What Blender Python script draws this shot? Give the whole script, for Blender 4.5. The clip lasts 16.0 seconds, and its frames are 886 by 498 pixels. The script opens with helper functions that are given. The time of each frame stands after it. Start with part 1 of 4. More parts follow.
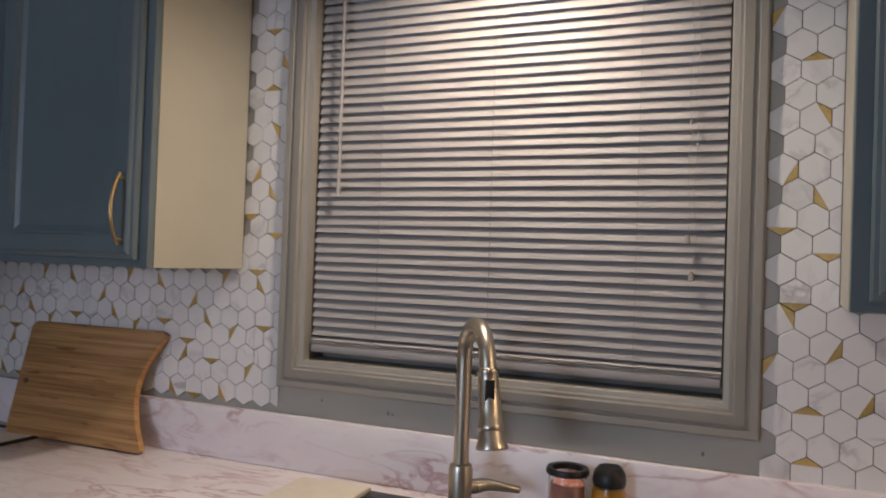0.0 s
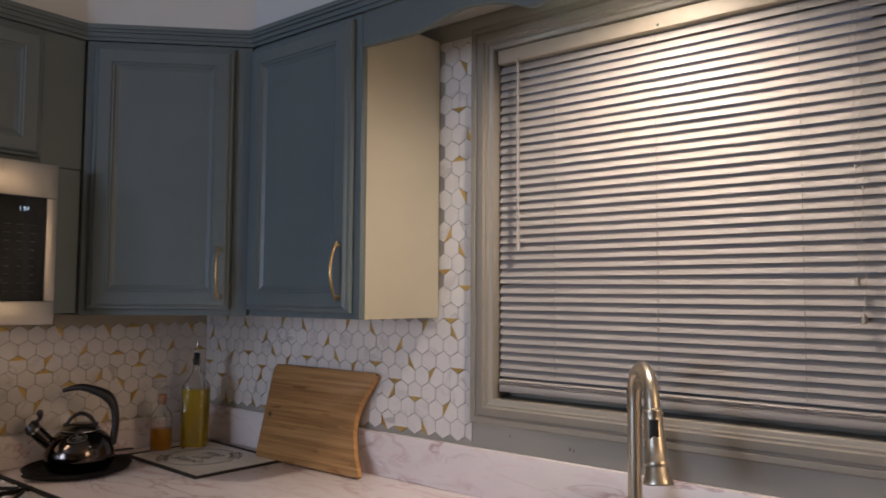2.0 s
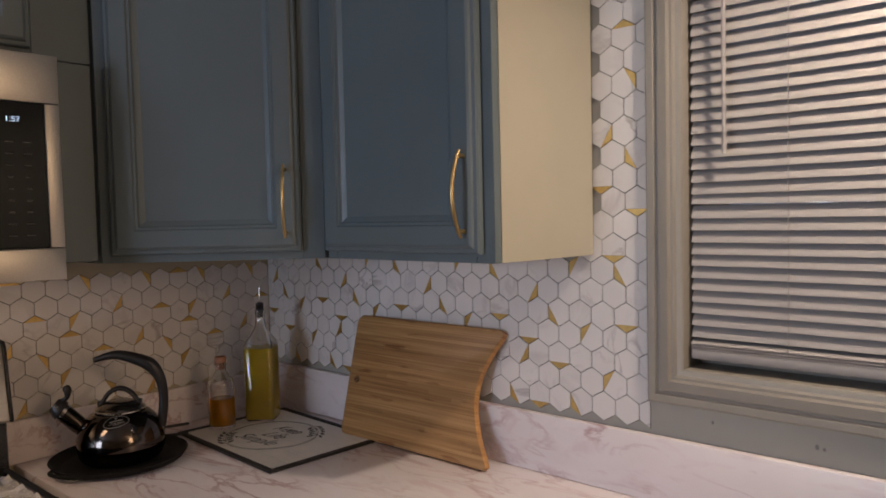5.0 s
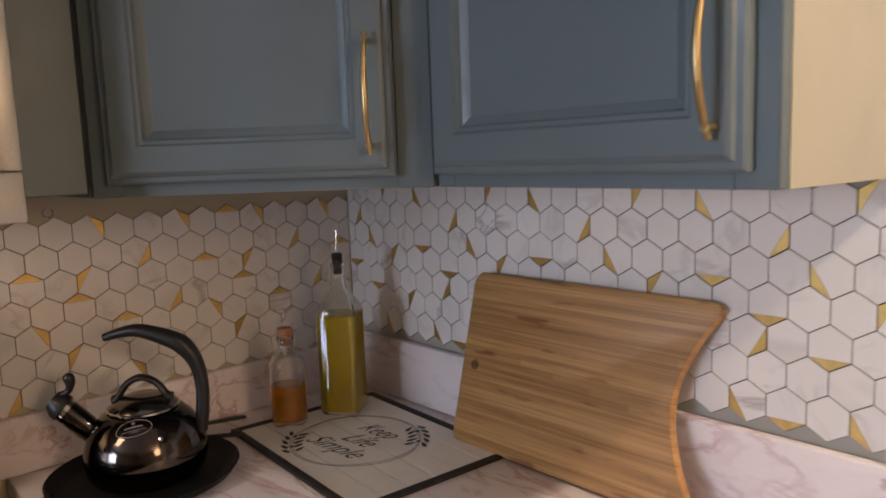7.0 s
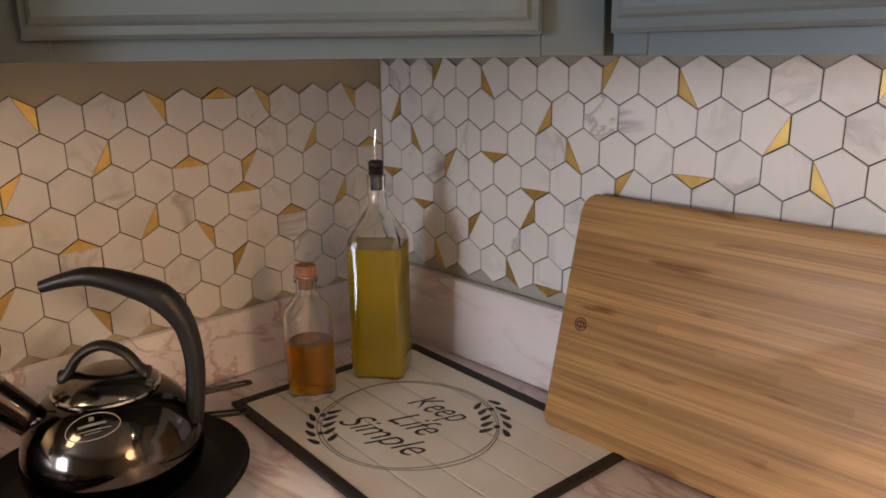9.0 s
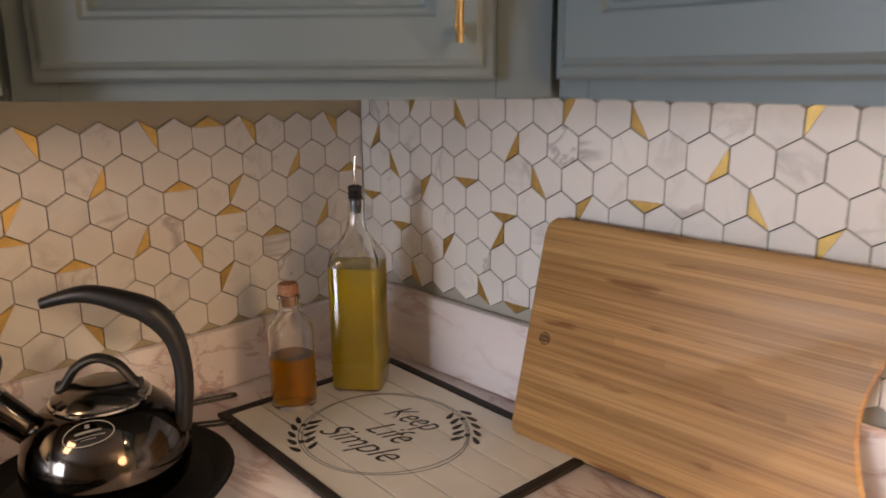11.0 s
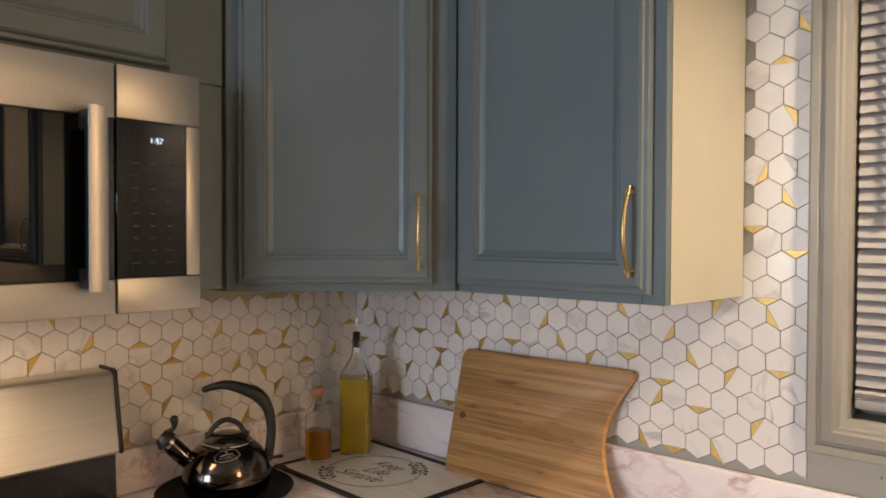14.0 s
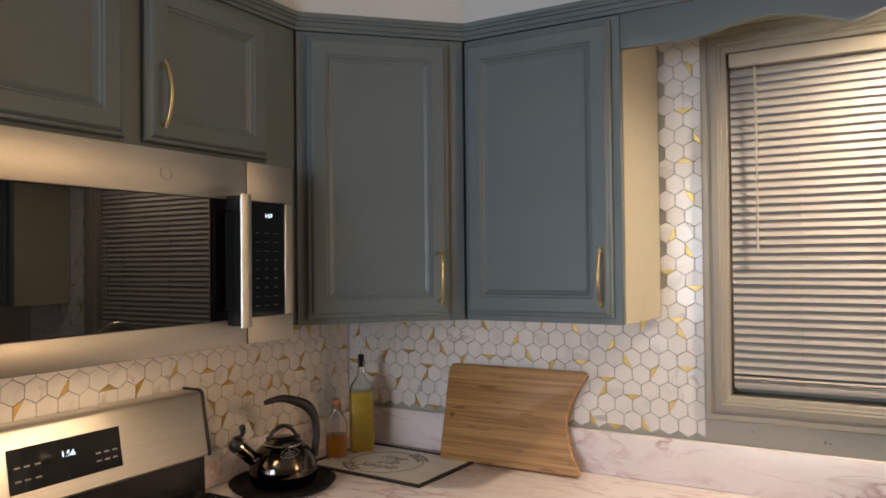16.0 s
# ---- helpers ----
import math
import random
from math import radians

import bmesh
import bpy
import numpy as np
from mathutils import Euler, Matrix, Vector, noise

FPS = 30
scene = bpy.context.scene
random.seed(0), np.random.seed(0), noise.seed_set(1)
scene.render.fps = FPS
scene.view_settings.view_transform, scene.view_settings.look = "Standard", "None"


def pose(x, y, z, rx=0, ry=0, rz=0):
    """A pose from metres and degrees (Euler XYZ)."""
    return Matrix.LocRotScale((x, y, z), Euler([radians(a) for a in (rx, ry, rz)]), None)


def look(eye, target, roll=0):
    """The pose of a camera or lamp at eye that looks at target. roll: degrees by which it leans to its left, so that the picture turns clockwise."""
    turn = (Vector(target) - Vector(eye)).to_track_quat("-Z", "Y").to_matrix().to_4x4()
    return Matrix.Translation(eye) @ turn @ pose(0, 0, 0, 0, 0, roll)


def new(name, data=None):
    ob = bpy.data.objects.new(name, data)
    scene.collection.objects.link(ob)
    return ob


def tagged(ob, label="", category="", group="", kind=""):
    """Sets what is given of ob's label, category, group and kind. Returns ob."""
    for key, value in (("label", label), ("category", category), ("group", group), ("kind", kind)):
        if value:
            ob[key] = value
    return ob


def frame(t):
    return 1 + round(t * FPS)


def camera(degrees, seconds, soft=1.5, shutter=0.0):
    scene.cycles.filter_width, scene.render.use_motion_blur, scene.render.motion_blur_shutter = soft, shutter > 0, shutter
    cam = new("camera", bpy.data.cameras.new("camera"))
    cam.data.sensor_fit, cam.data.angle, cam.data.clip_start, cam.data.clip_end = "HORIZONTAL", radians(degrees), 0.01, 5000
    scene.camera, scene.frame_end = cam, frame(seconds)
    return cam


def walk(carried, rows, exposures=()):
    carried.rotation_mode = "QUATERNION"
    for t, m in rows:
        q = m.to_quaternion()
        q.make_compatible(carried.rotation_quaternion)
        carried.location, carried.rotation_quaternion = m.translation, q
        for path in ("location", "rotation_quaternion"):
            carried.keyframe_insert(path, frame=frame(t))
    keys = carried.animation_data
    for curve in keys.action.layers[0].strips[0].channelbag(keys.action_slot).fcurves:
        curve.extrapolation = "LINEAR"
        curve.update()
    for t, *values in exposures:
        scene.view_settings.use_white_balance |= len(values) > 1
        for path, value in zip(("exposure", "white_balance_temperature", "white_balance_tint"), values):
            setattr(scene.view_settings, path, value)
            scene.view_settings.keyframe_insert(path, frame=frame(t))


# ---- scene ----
cam = camera(62.1, 16.0, 1.7, 0.4)
PATH = [
    (0, (2.202, -1.45, 1.404), (1.439, 0.399, 1.435), 2.0),
    (0.5, (2.241, -1.497, 1.432), (1.364, 0.298, 1.522), 2.2),
    (1, (2.292, -1.529, 1.435), (1.282, 0.193, 1.561), 1.8),
    (1.5, (2.34, -1.552, 1.438), (1.185, 0.075, 1.574), 1.3),
    (2, (2.353, -1.573, 1.431), (1.109, -0.012, 1.554), 0.4),
    (2.5, (2.35, -1.583, 1.429), (1.034, -0.079, 1.508), -0.3),
    (3, (2.32, -1.557, 1.428), (0.974, -0.078, 1.462), -0.6),
    (3.2, (2.284, -1.542, 1.425), (0.944, -0.057, 1.442), -0.8),
    (5.3, (1.757, -1.212, 1.455), (0.42, 0.271, 1.355), -1.2),
    (5.5, (1.717, -1.181, 1.433), (0.365, 0.29, 1.343), -0.9),
    (6, (1.595, -1.084, 1.417), (0.205, 0.349, 1.298), -1.3),
    (6.5, (1.458, -0.978, 1.415), (0.012, 0.393, 1.238), -1.7),
    (7, (1.345, -0.914, 1.407), (-0.143, 0.398, 1.155), -2.1),
    (7.5, (1.208, -0.862, 1.387), (-0.285, 0.425, 1.045), -2.3),
    (8, (1.088, -0.818, 1.388), (-0.384, 0.471, 0.973), -2.0),
    (8.5, (0.98, -0.777, 1.377), (-0.45, 0.533, 0.889), -1.3),
    (8.7, (0.954, -0.763, 1.372), (-0.462, 0.553, 0.858), -1.0),
    (10.8, (0.973, -0.774, 1.378), (-0.41, 0.582, 0.879), -0.3),
    (11, (1.013, -0.795, 1.39), (-0.379, 0.563, 0.921), -0.4),
    (11.5, (1.15, -0.871, 1.425), (-0.271, 0.489, 1.058), -0.5),
    (12, (1.262, -0.939, 1.443), (-0.175, 0.426, 1.179), 0.0),
    (12.5, (1.379, -1.016, 1.463), (-0.063, 0.36, 1.299), 0.5),
    (13, (1.454, -1.116, 1.465), (0.031, 0.286, 1.374), 1.0),
    (13.5, (1.533, -1.272, 1.463), (0.152, 0.173, 1.406), 0.8),
    (14, (1.588, -1.402, 1.482), (0.253, 0.087, 1.441), 0.2),
    (14.5, (1.621, -1.56, 1.499), (0.319, -0.042, 1.485), -0.5),
    (15, (1.63, -1.721, 1.494), (0.387, -0.154, 1.513), -0.5),
    (15.5, (1.614, -1.905, 1.524), (0.472, -0.263, 1.547), -0.5),
    (16, (1.598, -2.07, 1.533), (0.589, -0.343, 1.562), -0.6),
]
EXPOSURES = [(0.0, 0.0, 5900, 14), (1.5, 0.12, 6050, 15), (3.0, 0.22, 6200, 17), (5.5, 0.25, 6250, 17), (7.0, 0.80, 6450, 17), (8.0, 1.12, 6950, 16), (11.0, 1.42, 7250, 16), (11.7, 1.32, 6800, 14), (12.5, 1.10, 6600, 12), (13.5, 1.02, 6800, 12), (16.0, 0.80, 6950, 12)]
walk(cam, [(t, look(eye, target, roll)) for t, eye, target, roll in PATH], EXPOSURES)

# ---- world and lights ----
world = bpy.data.worlds.new("world")
scene.world = world
world.use_nodes = True
wn = world.node_tree
sky = wn.nodes.new("ShaderNodeTexSky")
sky.sky_type, sky.sun_disc = "NISHITA", False
sky.sun_elevation, sky.sun_rotation = radians(4), radians(40)
wn.links.new(sky.outputs[0], wn.nodes["Background"].inputs[0])
wn.nodes["Background"].inputs[1].default_value = 0.05


def lamp(name, kind, power, colour, m, size=0.1, size_y=None, spot=None, blend=0.5):
    d = bpy.data.lights.new(name, kind)
    d.energy, d.color = power, colour
    if kind == "AREA":
        d.shape, d.size = ("RECTANGLE", size) if size_y else ("DISK", size)
        if size_y:
            d.size_y = size_y
    else:
        d.shadow_soft_size = size
    if spot:
        d.spot_size, d.spot_blend = radians(spot), blend
    ob = new(name, d)
    ob.matrix_world = m
    return ob


SINK_W, ROOM_W, DAY_W, RANGE_FILL_W = 34.0, 43.0, 33.0, 0.8
lamp("sink_light", "SPOT", SINK_W, (1.0, 0.83, 0.63), look((1.775, -0.246, 2.158), (1.755, -0.22, 1.2)), 0.022, spot=157, blend=1.0)
lamp("room_light", "POINT", ROOM_W, (1.0, 0.67, 0.38), pose(4.0, -0.56, 1.92), 0.40)
# added fill below the microwave: lifts backguard, foil and left tiles, no fixture there
lamp("hood_light", "AREA", RANGE_FILL_W, (1.0, 0.72, 0.45), pose(0.31, -1.08, 1.332), 0.10, 0.30)
lamp("daylight", "AREA", DAY_W, (0.70, 0.82, 1.0), look((0.62, -4.62, 1.5), (0.62, 0, 1.5)), 1.0, 1.0)

# ---- materials ----


class Nodes:
    """A small builder for procedural materials."""

    def __init__(self, name, colour=(0.8, 0.8, 0.8), rough=0.5, metal=0.0):
        self.mat = bpy.data.materials.new(name)
        self.mat.use_nodes = True
        self.t = self.mat.node_tree
        self.p = self.t.nodes["Principled BSDF"]
        self.p.inputs["Base Color"].default_value = (*colour, 1)
        self.p.inputs["Roughness"].default_value = rough
        self.p.inputs["Metallic"].default_value = metal

    def node(self, kind, **values):
        n = self.t.nodes.new(kind)
        for k, v in values.items():
            n.inputs[k.replace("_", " ")].default_value = v
        return n

    def link(self, a, b):
        self.t.links.new(a, b)

    def coords(self, scale=(1, 1, 1), jitter=0.0, turn=(0, 0, 0)):
        c = self.node("ShaderNodeTexCoord")
        m = self.node("ShaderNodeMapping", Scale=scale, Rotation=turn)
        self.link(c.outputs["Object"], m.inputs["Vector"])
        if jitter:
            info = self.node("ShaderNodeObjectInfo")
            v = self.node("ShaderNodeVectorMath")
            v.operation = "SCALE"
            v.inputs[0].default_value = (jitter, jitter * 1.7, jitter * 0.6)
            self.link(info.outputs["Random"], v.inputs["Scale"])
            self.link(v.outputs[0], m.inputs["Location"])
        return m.outputs[0]

    def noise(self, vec, scale, detail=4.0, rough=0.55, distort=0.0):
        n = self.node("ShaderNodeTexNoise", Scale=scale, Detail=detail, Roughness=rough, Distortion=distort)
        self.link(vec, n.inputs["Vector"])
        return n.outputs["Fac"]

    def ramp(self, fac, stops):
        r = self.node("ShaderNodeValToRGB")
        e = r.color_ramp.elements
        while len(e) < len(stops):
            e.new(0.5)
        for k, (pos, col) in zip(e, stops):
            k.position = pos
            k.color = (*col, 1) if len(col) == 3 else col
        self.link(fac, r.inputs[0])
        return r.outputs[0]

    def mix(self, fac, a, b, mode="MIX"):
        m = self.node("ShaderNodeMix")
        m.data_type, m.blend_type = "RGBA", mode
        for s, v in ((m.inputs[0], fac), (m.inputs[6], a), (m.inputs[7], b)):
            if isinstance(v, (int, float)):
                s.default_value = v
            elif isinstance(v, tuple):
                s.default_value = (*v, 1)
            else:
                self.link(v, s)
        return m.outputs[2]

    def bump(self, fac, strength=0.2, dist=0.002):
        b = self.node("ShaderNodeBump", Strength=strength, Distance=dist)
        self.link(fac, b.inputs["Height"])
        self.link(b.outputs[0], self.p.inputs["Normal"])

    def colour(self, out):
        self.link(out, self.p.inputs["Base Color"])

    def rough(self, out):
        self.link(out, self.p.inputs["Roughness"])


def grey(v):
    return (v, v, v)


def paint(name, colour, rough=0.5, vary=0.12, scale=6.0, relief=0.12):
    n = Nodes(name, colour, rough)
    v = n.coords()
    big = n.noise(v, scale, 5)
    lo, hi = tuple(c * (1 - vary) for c in colour), tuple(min(1, c * (1 + vary)) for c in colour)
    n.colour(n.ramp(big, [(0.3, lo), (0.7, hi)]))
    fine = n.noise(v, 420, 2)
    n.rough(n.ramp(n.noise(v, 25, 4), [(0.3, grey(rough - 0.07)), (0.7, grey(rough + 0.08))]))
    n.bump(fine, relief, 0.0006)
    return n.mat


def plain(name, colour, rough=0.4, metal=0.0, vary=0.1, scale=40.0, relief=0.05):
    n = Nodes(name, colour, rough, metal)
    v = n.coords()
    f = n.noise(v, scale, 4)
    n.colour(n.ramp(f, [(0.3, tuple(c * (1 - vary) for c in colour)), (0.7, tuple(min(1, c * (1 + vary)) for c in colour))]))
    n.rough(n.ramp(n.noise(v, scale * 2.3, 3), [(0.3, grey(max(0.02, rough - 0.05))), (0.7, grey(rough + 0.06))]))
    if relief:
        n.bump(f, relief, 0.0008)
    return n.mat


def brushed(name, colour, rough, stretch, vary=0.08):
    """Brushed metal, with grain along the axis whose stretch is small."""
    n = Nodes(name, colour, rough, 1.0)
    v = n.coords(stretch)
    f = n.noise(v, 1.0, 3, 0.7)
    n.colour(n.ramp(f, [(0.3, tuple(c * (1 - vary) for c in colour)), (0.7, tuple(c * (1 + vary) for c in colour))]))
    smear = n.noise(n.coords(), 9, 4)
    n.rough(n.ramp(smear, [(0.3, grey(rough - 0.015)), (0.75, grey(rough + 0.025))]))
    n.bump(f, 0.05, 0.0004)
    return n.mat


def marble(name, base, vein, vein2, scale, jitter=0.0, rough=0.25, amount=(0.47, 0.5, 0.53), stretch=(1, 1, 1), turn=(0, 0, 0), distort=1.3, patch=(0.44, 0.58)):
    n = Nodes(name, base, rough)
    v = n.coords(stretch, jitter, turn)
    cloud = n.noise(v, scale * 0.5, 5, 0.6, 0.6)
    f = n.noise(v, scale, 5, 0.55, distort)
    a, b, c = amount
    line = n.ramp(f, [(a, (0, 0, 0)), (b, (1, 1, 1)), (c, (0, 0, 0))])
    patch = n.ramp(n.noise(v, scale * 0.55, 4, 0.55, 0.8), [(patch[0], (0, 0, 0)), (patch[1], (1, 1, 1))])
    k = n.mix(1.0, line, patch, "MULTIPLY")
    col = n.mix(k, n.ramp(cloud, [(0.35, tuple(x * 0.93 for x in base)), (0.6, base)]), vein)
    soft = n.ramp(n.noise(v, scale * 0.8, 5, 0.6, 2.2), [(0.56, (0, 0, 0)), (0.74, (0.75, 0.75, 0.75))])
    n.colour(n.mix(soft, col, vein2))
    n.rough(n.ramp(n.noise(v, 60, 3), [(0.3, grey(rough - 0.04)), (0.7, grey(rough + 0.07))]))
    n.bump(n.noise(v, 300, 2), 0.03, 0.0004)
    return n.mat


def glass(name, colour=(1, 1, 1), rough=0.02, ior=1.45, clear=1.0):
    n = Nodes(name, colour, rough)
    n.p.inputs["Transmission Weight"].default_value = clear
    n.p.inputs["IOR"].default_value = ior
    return n.mat


def wood_grain(name, dark, mid, light, scale=1.0, strip=0.0):
    n = Nodes(name, mid, 0.45)
    v = n.coords((3 * scale, 60 * scale, 60 * scale))
    strips = n.noise(n.coords((1.6 * scale, 12, 105)), 1.0, 3, 0.55)
    f = n.noise(v, 1.0, 5, 0.6, 0.4)
    a = n.ramp(f, [(0.22, dark), (0.5, mid), (0.80, light)])
    b = n.ramp(strips, [(0.36, tuple(x * 0.74 for x in mid)), (0.5, mid), (0.66, light)])
    knots = n.ramp(n.noise(n.coords((9, 30, 55)), 1.0, 2, 0.4), [(0.64, (1, 1, 1)), (0.72, (0.60, 0.48, 0.40))])
    fine = n.ramp(n.noise(n.coords((5 * scale, 40, 420)), 1.0, 2, 0.5), [(0.34, (0.76, 0.69, 0.61)), (0.50, (1, 1, 1))])
    col = n.mix(1.0, n.mix(0.62, a, b), knots, "MULTIPLY")
    col = n.mix(0.8, col, fine, "MULTIPLY")
    if strip:
        # glued strips along x, each of its own tone, cut into staggered lengths
        xyz = n.node("ShaderNodeSeparateXYZ")
        n.link(n.coords(), xyz.inputs[0])
        row = n.node("ShaderNodeMath")
        row.operation = "SNAP"
        row.inputs[1].default_value = strip
        n.link(xyz.outputs["Z"], row.inputs[0])
        stagger = n.node("ShaderNodeMath")
        stagger.operation = "MULTIPLY_ADD"
        stagger.inputs[1].default_value = 7.3
        n.link(row.outputs[0], stagger.inputs[0])
        n.link(xyz.outputs["X"], stagger.inputs[2])
        length = n.node("ShaderNodeMath")
        length.operation = "SNAP"
        length.inputs[1].default_value = 0.62
        n.link(stagger.outputs[0], length.inputs[0])
        key = n.node("ShaderNodeCombineXYZ")
        n.link(length.outputs[0], key.inputs[0])
        n.link(row.outputs[0], key.inputs[2])
        tone = n.node("ShaderNodeTexWhiteNoise")
        n.link(key.outputs[0], tone.inputs["Vector"])
        col = n.mix(1.0, col, n.ramp(tone.outputs["Value"], [(0.0, (0.78, 0.73, 0.68)), (0.55, (0.94, 0.92, 0.90)), (1.0, (1.06, 1.05, 1.04))]), "MULTIPLY")
    n.colour(col)
    n.rough(n.ramp(f, [(0.3, grey(0.38)), (0.7, grey(0.55))]))
    n.bump(f, 0.12, 0.0005)
    return n.mat


def glow(name, colour, strength):
    n = Nodes(name, colour, 0.5)
    n.p.inputs["Emission Color"].default_value = (*colour, 1)
    n.p.inputs["Emission Strength"].default_value = strength
    return n.mat


SLATE = paint("slate_blue_cabinet_paint", (0.130, 0.165, 0.176), 0.42, 0.06, 5.0, 0.10)
CREAM = paint("cream_cabinet_side", (0.47, 0.44, 0.345), 0.45, 0.05, 4.0, 0.08)
TAUPE = paint("taupe_trim_paint", (0.30, 0.275, 0.235), 0.42, 0.06, 7.0, 0.08)
WALLPAINT = paint("warm_grey_wall_paint", (0.40, 0.385, 0.34), 0.6, 0.07, 4.0, 0.2)
BEIGE = paint("beige_wall_paint", (0.52, 0.46, 0.33), 0.6, 0.07, 4.0, 0.2)
SOFFIT = paint("pale_soffit_paint", (0.60, 0.62, 0.62), 0.65, 0.03, 3.0, 0.15)
CEIL = paint("white_ceiling_paint", (0.78, 0.77, 0.74), 0.7, 0.03, 3.0, 0.2)
FLOORMAT = wood_grain("brown_floor_wood", (0.10, 0.06, 0.035), (0.17, 0.10, 0.06), (0.24, 0.15, 0.09), 0.3)
LAMINATE = marble("pink_marble_laminate", (0.87, 0.80, 0.80), (0.53, 0.355, 0.365), (0.74, 0.60, 0.61), 12.0, 0.0, 0.36, (0.462, 0.50, 0.538), (0.42, 1.25, 1.25), (0.5, 0.75, 0.7), 0.55, (0.34, 0.58))
TILE = marble("white_marble_tile", (0.80, 0.775, 0.75), (0.50, 0.47, 0.46), (0.55, 0.52, 0.51), 5.0, 40.0, 0.20, (0.47, 0.50, 0.53), patch=(0.50, 0.64))
GROUT = plain("dark_tile_joint", (0.045, 0.038, 0.032), 0.8)
GOLD_TILE = plain("gold_foil_chip", (0.64, 0.44, 0.16), 0.42, 1.0, 0.15, 60)
GOLD = plain("satin_gold_metal", (0.66, 0.48, 0.22), 0.34, 1.0, 0.06, 90, 0.02)
STEEL = brushed("brushed_stainless", (0.52, 0.50, 0.455), 0.43, (400, 2, 400))
SATIN = brushed("satin_stainless", (0.80, 0.77, 0.71), 0.52, (2, 400, 400))
NICKEL = brushed("brushed_nickel", (0.60, 0.54, 0.44), 0.33, (260, 260, 3))
BLACKGLASS = plain("black_glass", (0.006, 0.006, 0.007), 0.05, 0.0, 0.1, 20, 0)
MWGLASS = plain("mirror_black_glass", (0.004, 0.004, 0.004), 0.04, 0.0, 0.1, 20, 0)
for link in list(MWGLASS.node_tree.nodes["Principled BSDF"].inputs["Roughness"].links):
    MWGLASS.node_tree.links.remove(link)
MWGLASS.node_tree.nodes["Principled BSDF"].inputs["Roughness"].default_value = 0.008
MWGLASS.node_tree.nodes["Principled BSDF"].inputs["IOR"].default_value = 1.66
BLACKPLASTIC = plain("matte_black_plastic", (0.012, 0.011, 0.011), 0.42, 0.0, 0.2, 60)
IRON = plain("cast_iron", (0.008, 0.0075, 0.007), 0.62, 0.0, 0.35, 160, 0.3)
IRON.node_tree.nodes["Principled BSDF"].inputs["Specular IOR Level"].default_value = 0.2
ENAMEL = plain("black_enamel", (0.012, 0.012, 0.013), 0.22, 0.0, 0.2, 30)
KETTLE = plain("dark_chrome", (0.095, 0.080, 0.070), 0.09, 1.0, 0.06, 20, 0)
LIDMETAL = plain("dark_satin_chrome", (0.23, 0.205, 0.18), 0.17, 1.0, 0.06, 20, 0)
PALEPRINT = plain("pale_grey_print", (0.36, 0.34, 0.31), 0.5)
CHROME = plain("polished_chrome", (0.62, 0.60, 0.57), 0.10, 1.0, 0.05, 30, 0)
FOIL = plain("crumpled_foil", (0.95, 0.92, 0.89), 0.24, 0.15, 0.05, 60, 0.25)
BAMBOO = wood_grain("bamboo", (0.19, 0.080, 0.026), (0.44, 0.244, 0.092), (0.59, 0.370, 0.165), 1.0, 0.0095)
BURNT = plain("burnt_wood", (0.085, 0.036, 0.014), 0.6)
BAMBOO_EDGE = wood_grain("bamboo_edge", (0.42, 0.20, 0.06), (0.55, 0.29, 0.09), (0.66, 0.38, 0.14))
CLEAR = glass("clear_glass", (0.97, 0.98, 0.97))
PANE = glass("window_glass", (0.9, 0.95, 1.0), 0.01)
OIL = glass("yellow_oil", (1.0, 0.77, 0.03), 0.03, 1.47, 0.64)
SYRUP = glass("amber_syrup", (0.66, 0.28, 0.002), 0.0, 1.40, 0.9)
PINKSOAP = plain("pink_soap", (0.72, 0.30, 0.22), 0.25, 0, 0.1, 30)
AMBERSOAP = plain("amber_soap", (0.78, 0.37, 0.04), 0.2, 0, 0.1, 30)
CORKM = plain("cork", (0.36, 0.17, 0.09), 0.8, 0, 0.3, 220, 0.4)
HEADRAIL = paint("tan_headrail", (0.50, 0.43, 0.33), 0.45, 0.04)
SLAT = plain("white_blind_slat", (0.38, 0.352, 0.33), 0.62, 0, 0.03, 12, 0.02)
CORD = plain("grey_cord", (0.30, 0.27, 0.24), 0.7, 0, 0.1, 200)
SIGNWOOD = paint("whitewashed_sign_wood", (0.80, 0.77, 0.71), 0.5, 0.06, 12, 0.15)
FRAMEBLACK = plain("black_stained_frame", (0.022, 0.018, 0.015), 0.7, 0, 0.3, 60, 0.2)
INK = plain("black_ink", (0.03, 0.028, 0.027), 0.6)
INKGREY = plain("grey_print", (0.20, 0.20, 0.19), 0.5)
KEYPRINT = plain("faint_key_print", (0.045, 0.045, 0.045), 0.4)
DIGIT = glow("display_digits", (0.62, 0.82, 1.0), 2.0)
SINKSTONE = plain("dark_composite", (0.045, 0.048, 0.052), 0.5, 0, 0.3, 200, 0.15)
IVORY = plain("ivory_plastic", (0.80, 0.72, 0.56), 0.4, 0, 0.04, 30)
DUSK = glow("dusk_outside", (0.060, 0.066, 0.085), 0.9)
LAMPGLASS = glow("warm_lamp_glass", (1.0, 0.72, 0.42), 6.0)

# ---- mesh helpers ----


def empty(name, m=Matrix.Identity(4), **tags):
    ob = new(name)
    ob.empty_display_size = 0.05
    ob.matrix_world = m
    return tagged(ob, **tags)


def mesh_of(name, bm, material, smooth=None):
    me = bpy.data.meshes.new(name)
    bmesh.ops.recalc_face_normals(bm, faces=bm.faces[:])
    bm.to_mesh(me)
    bm.free()
    me.materials.append(material)
    if smooth:
        for p in me.polygons:
            p.use_smooth = True
        me.set_sharp_from_angle(angle=radians(smooth))
    return me


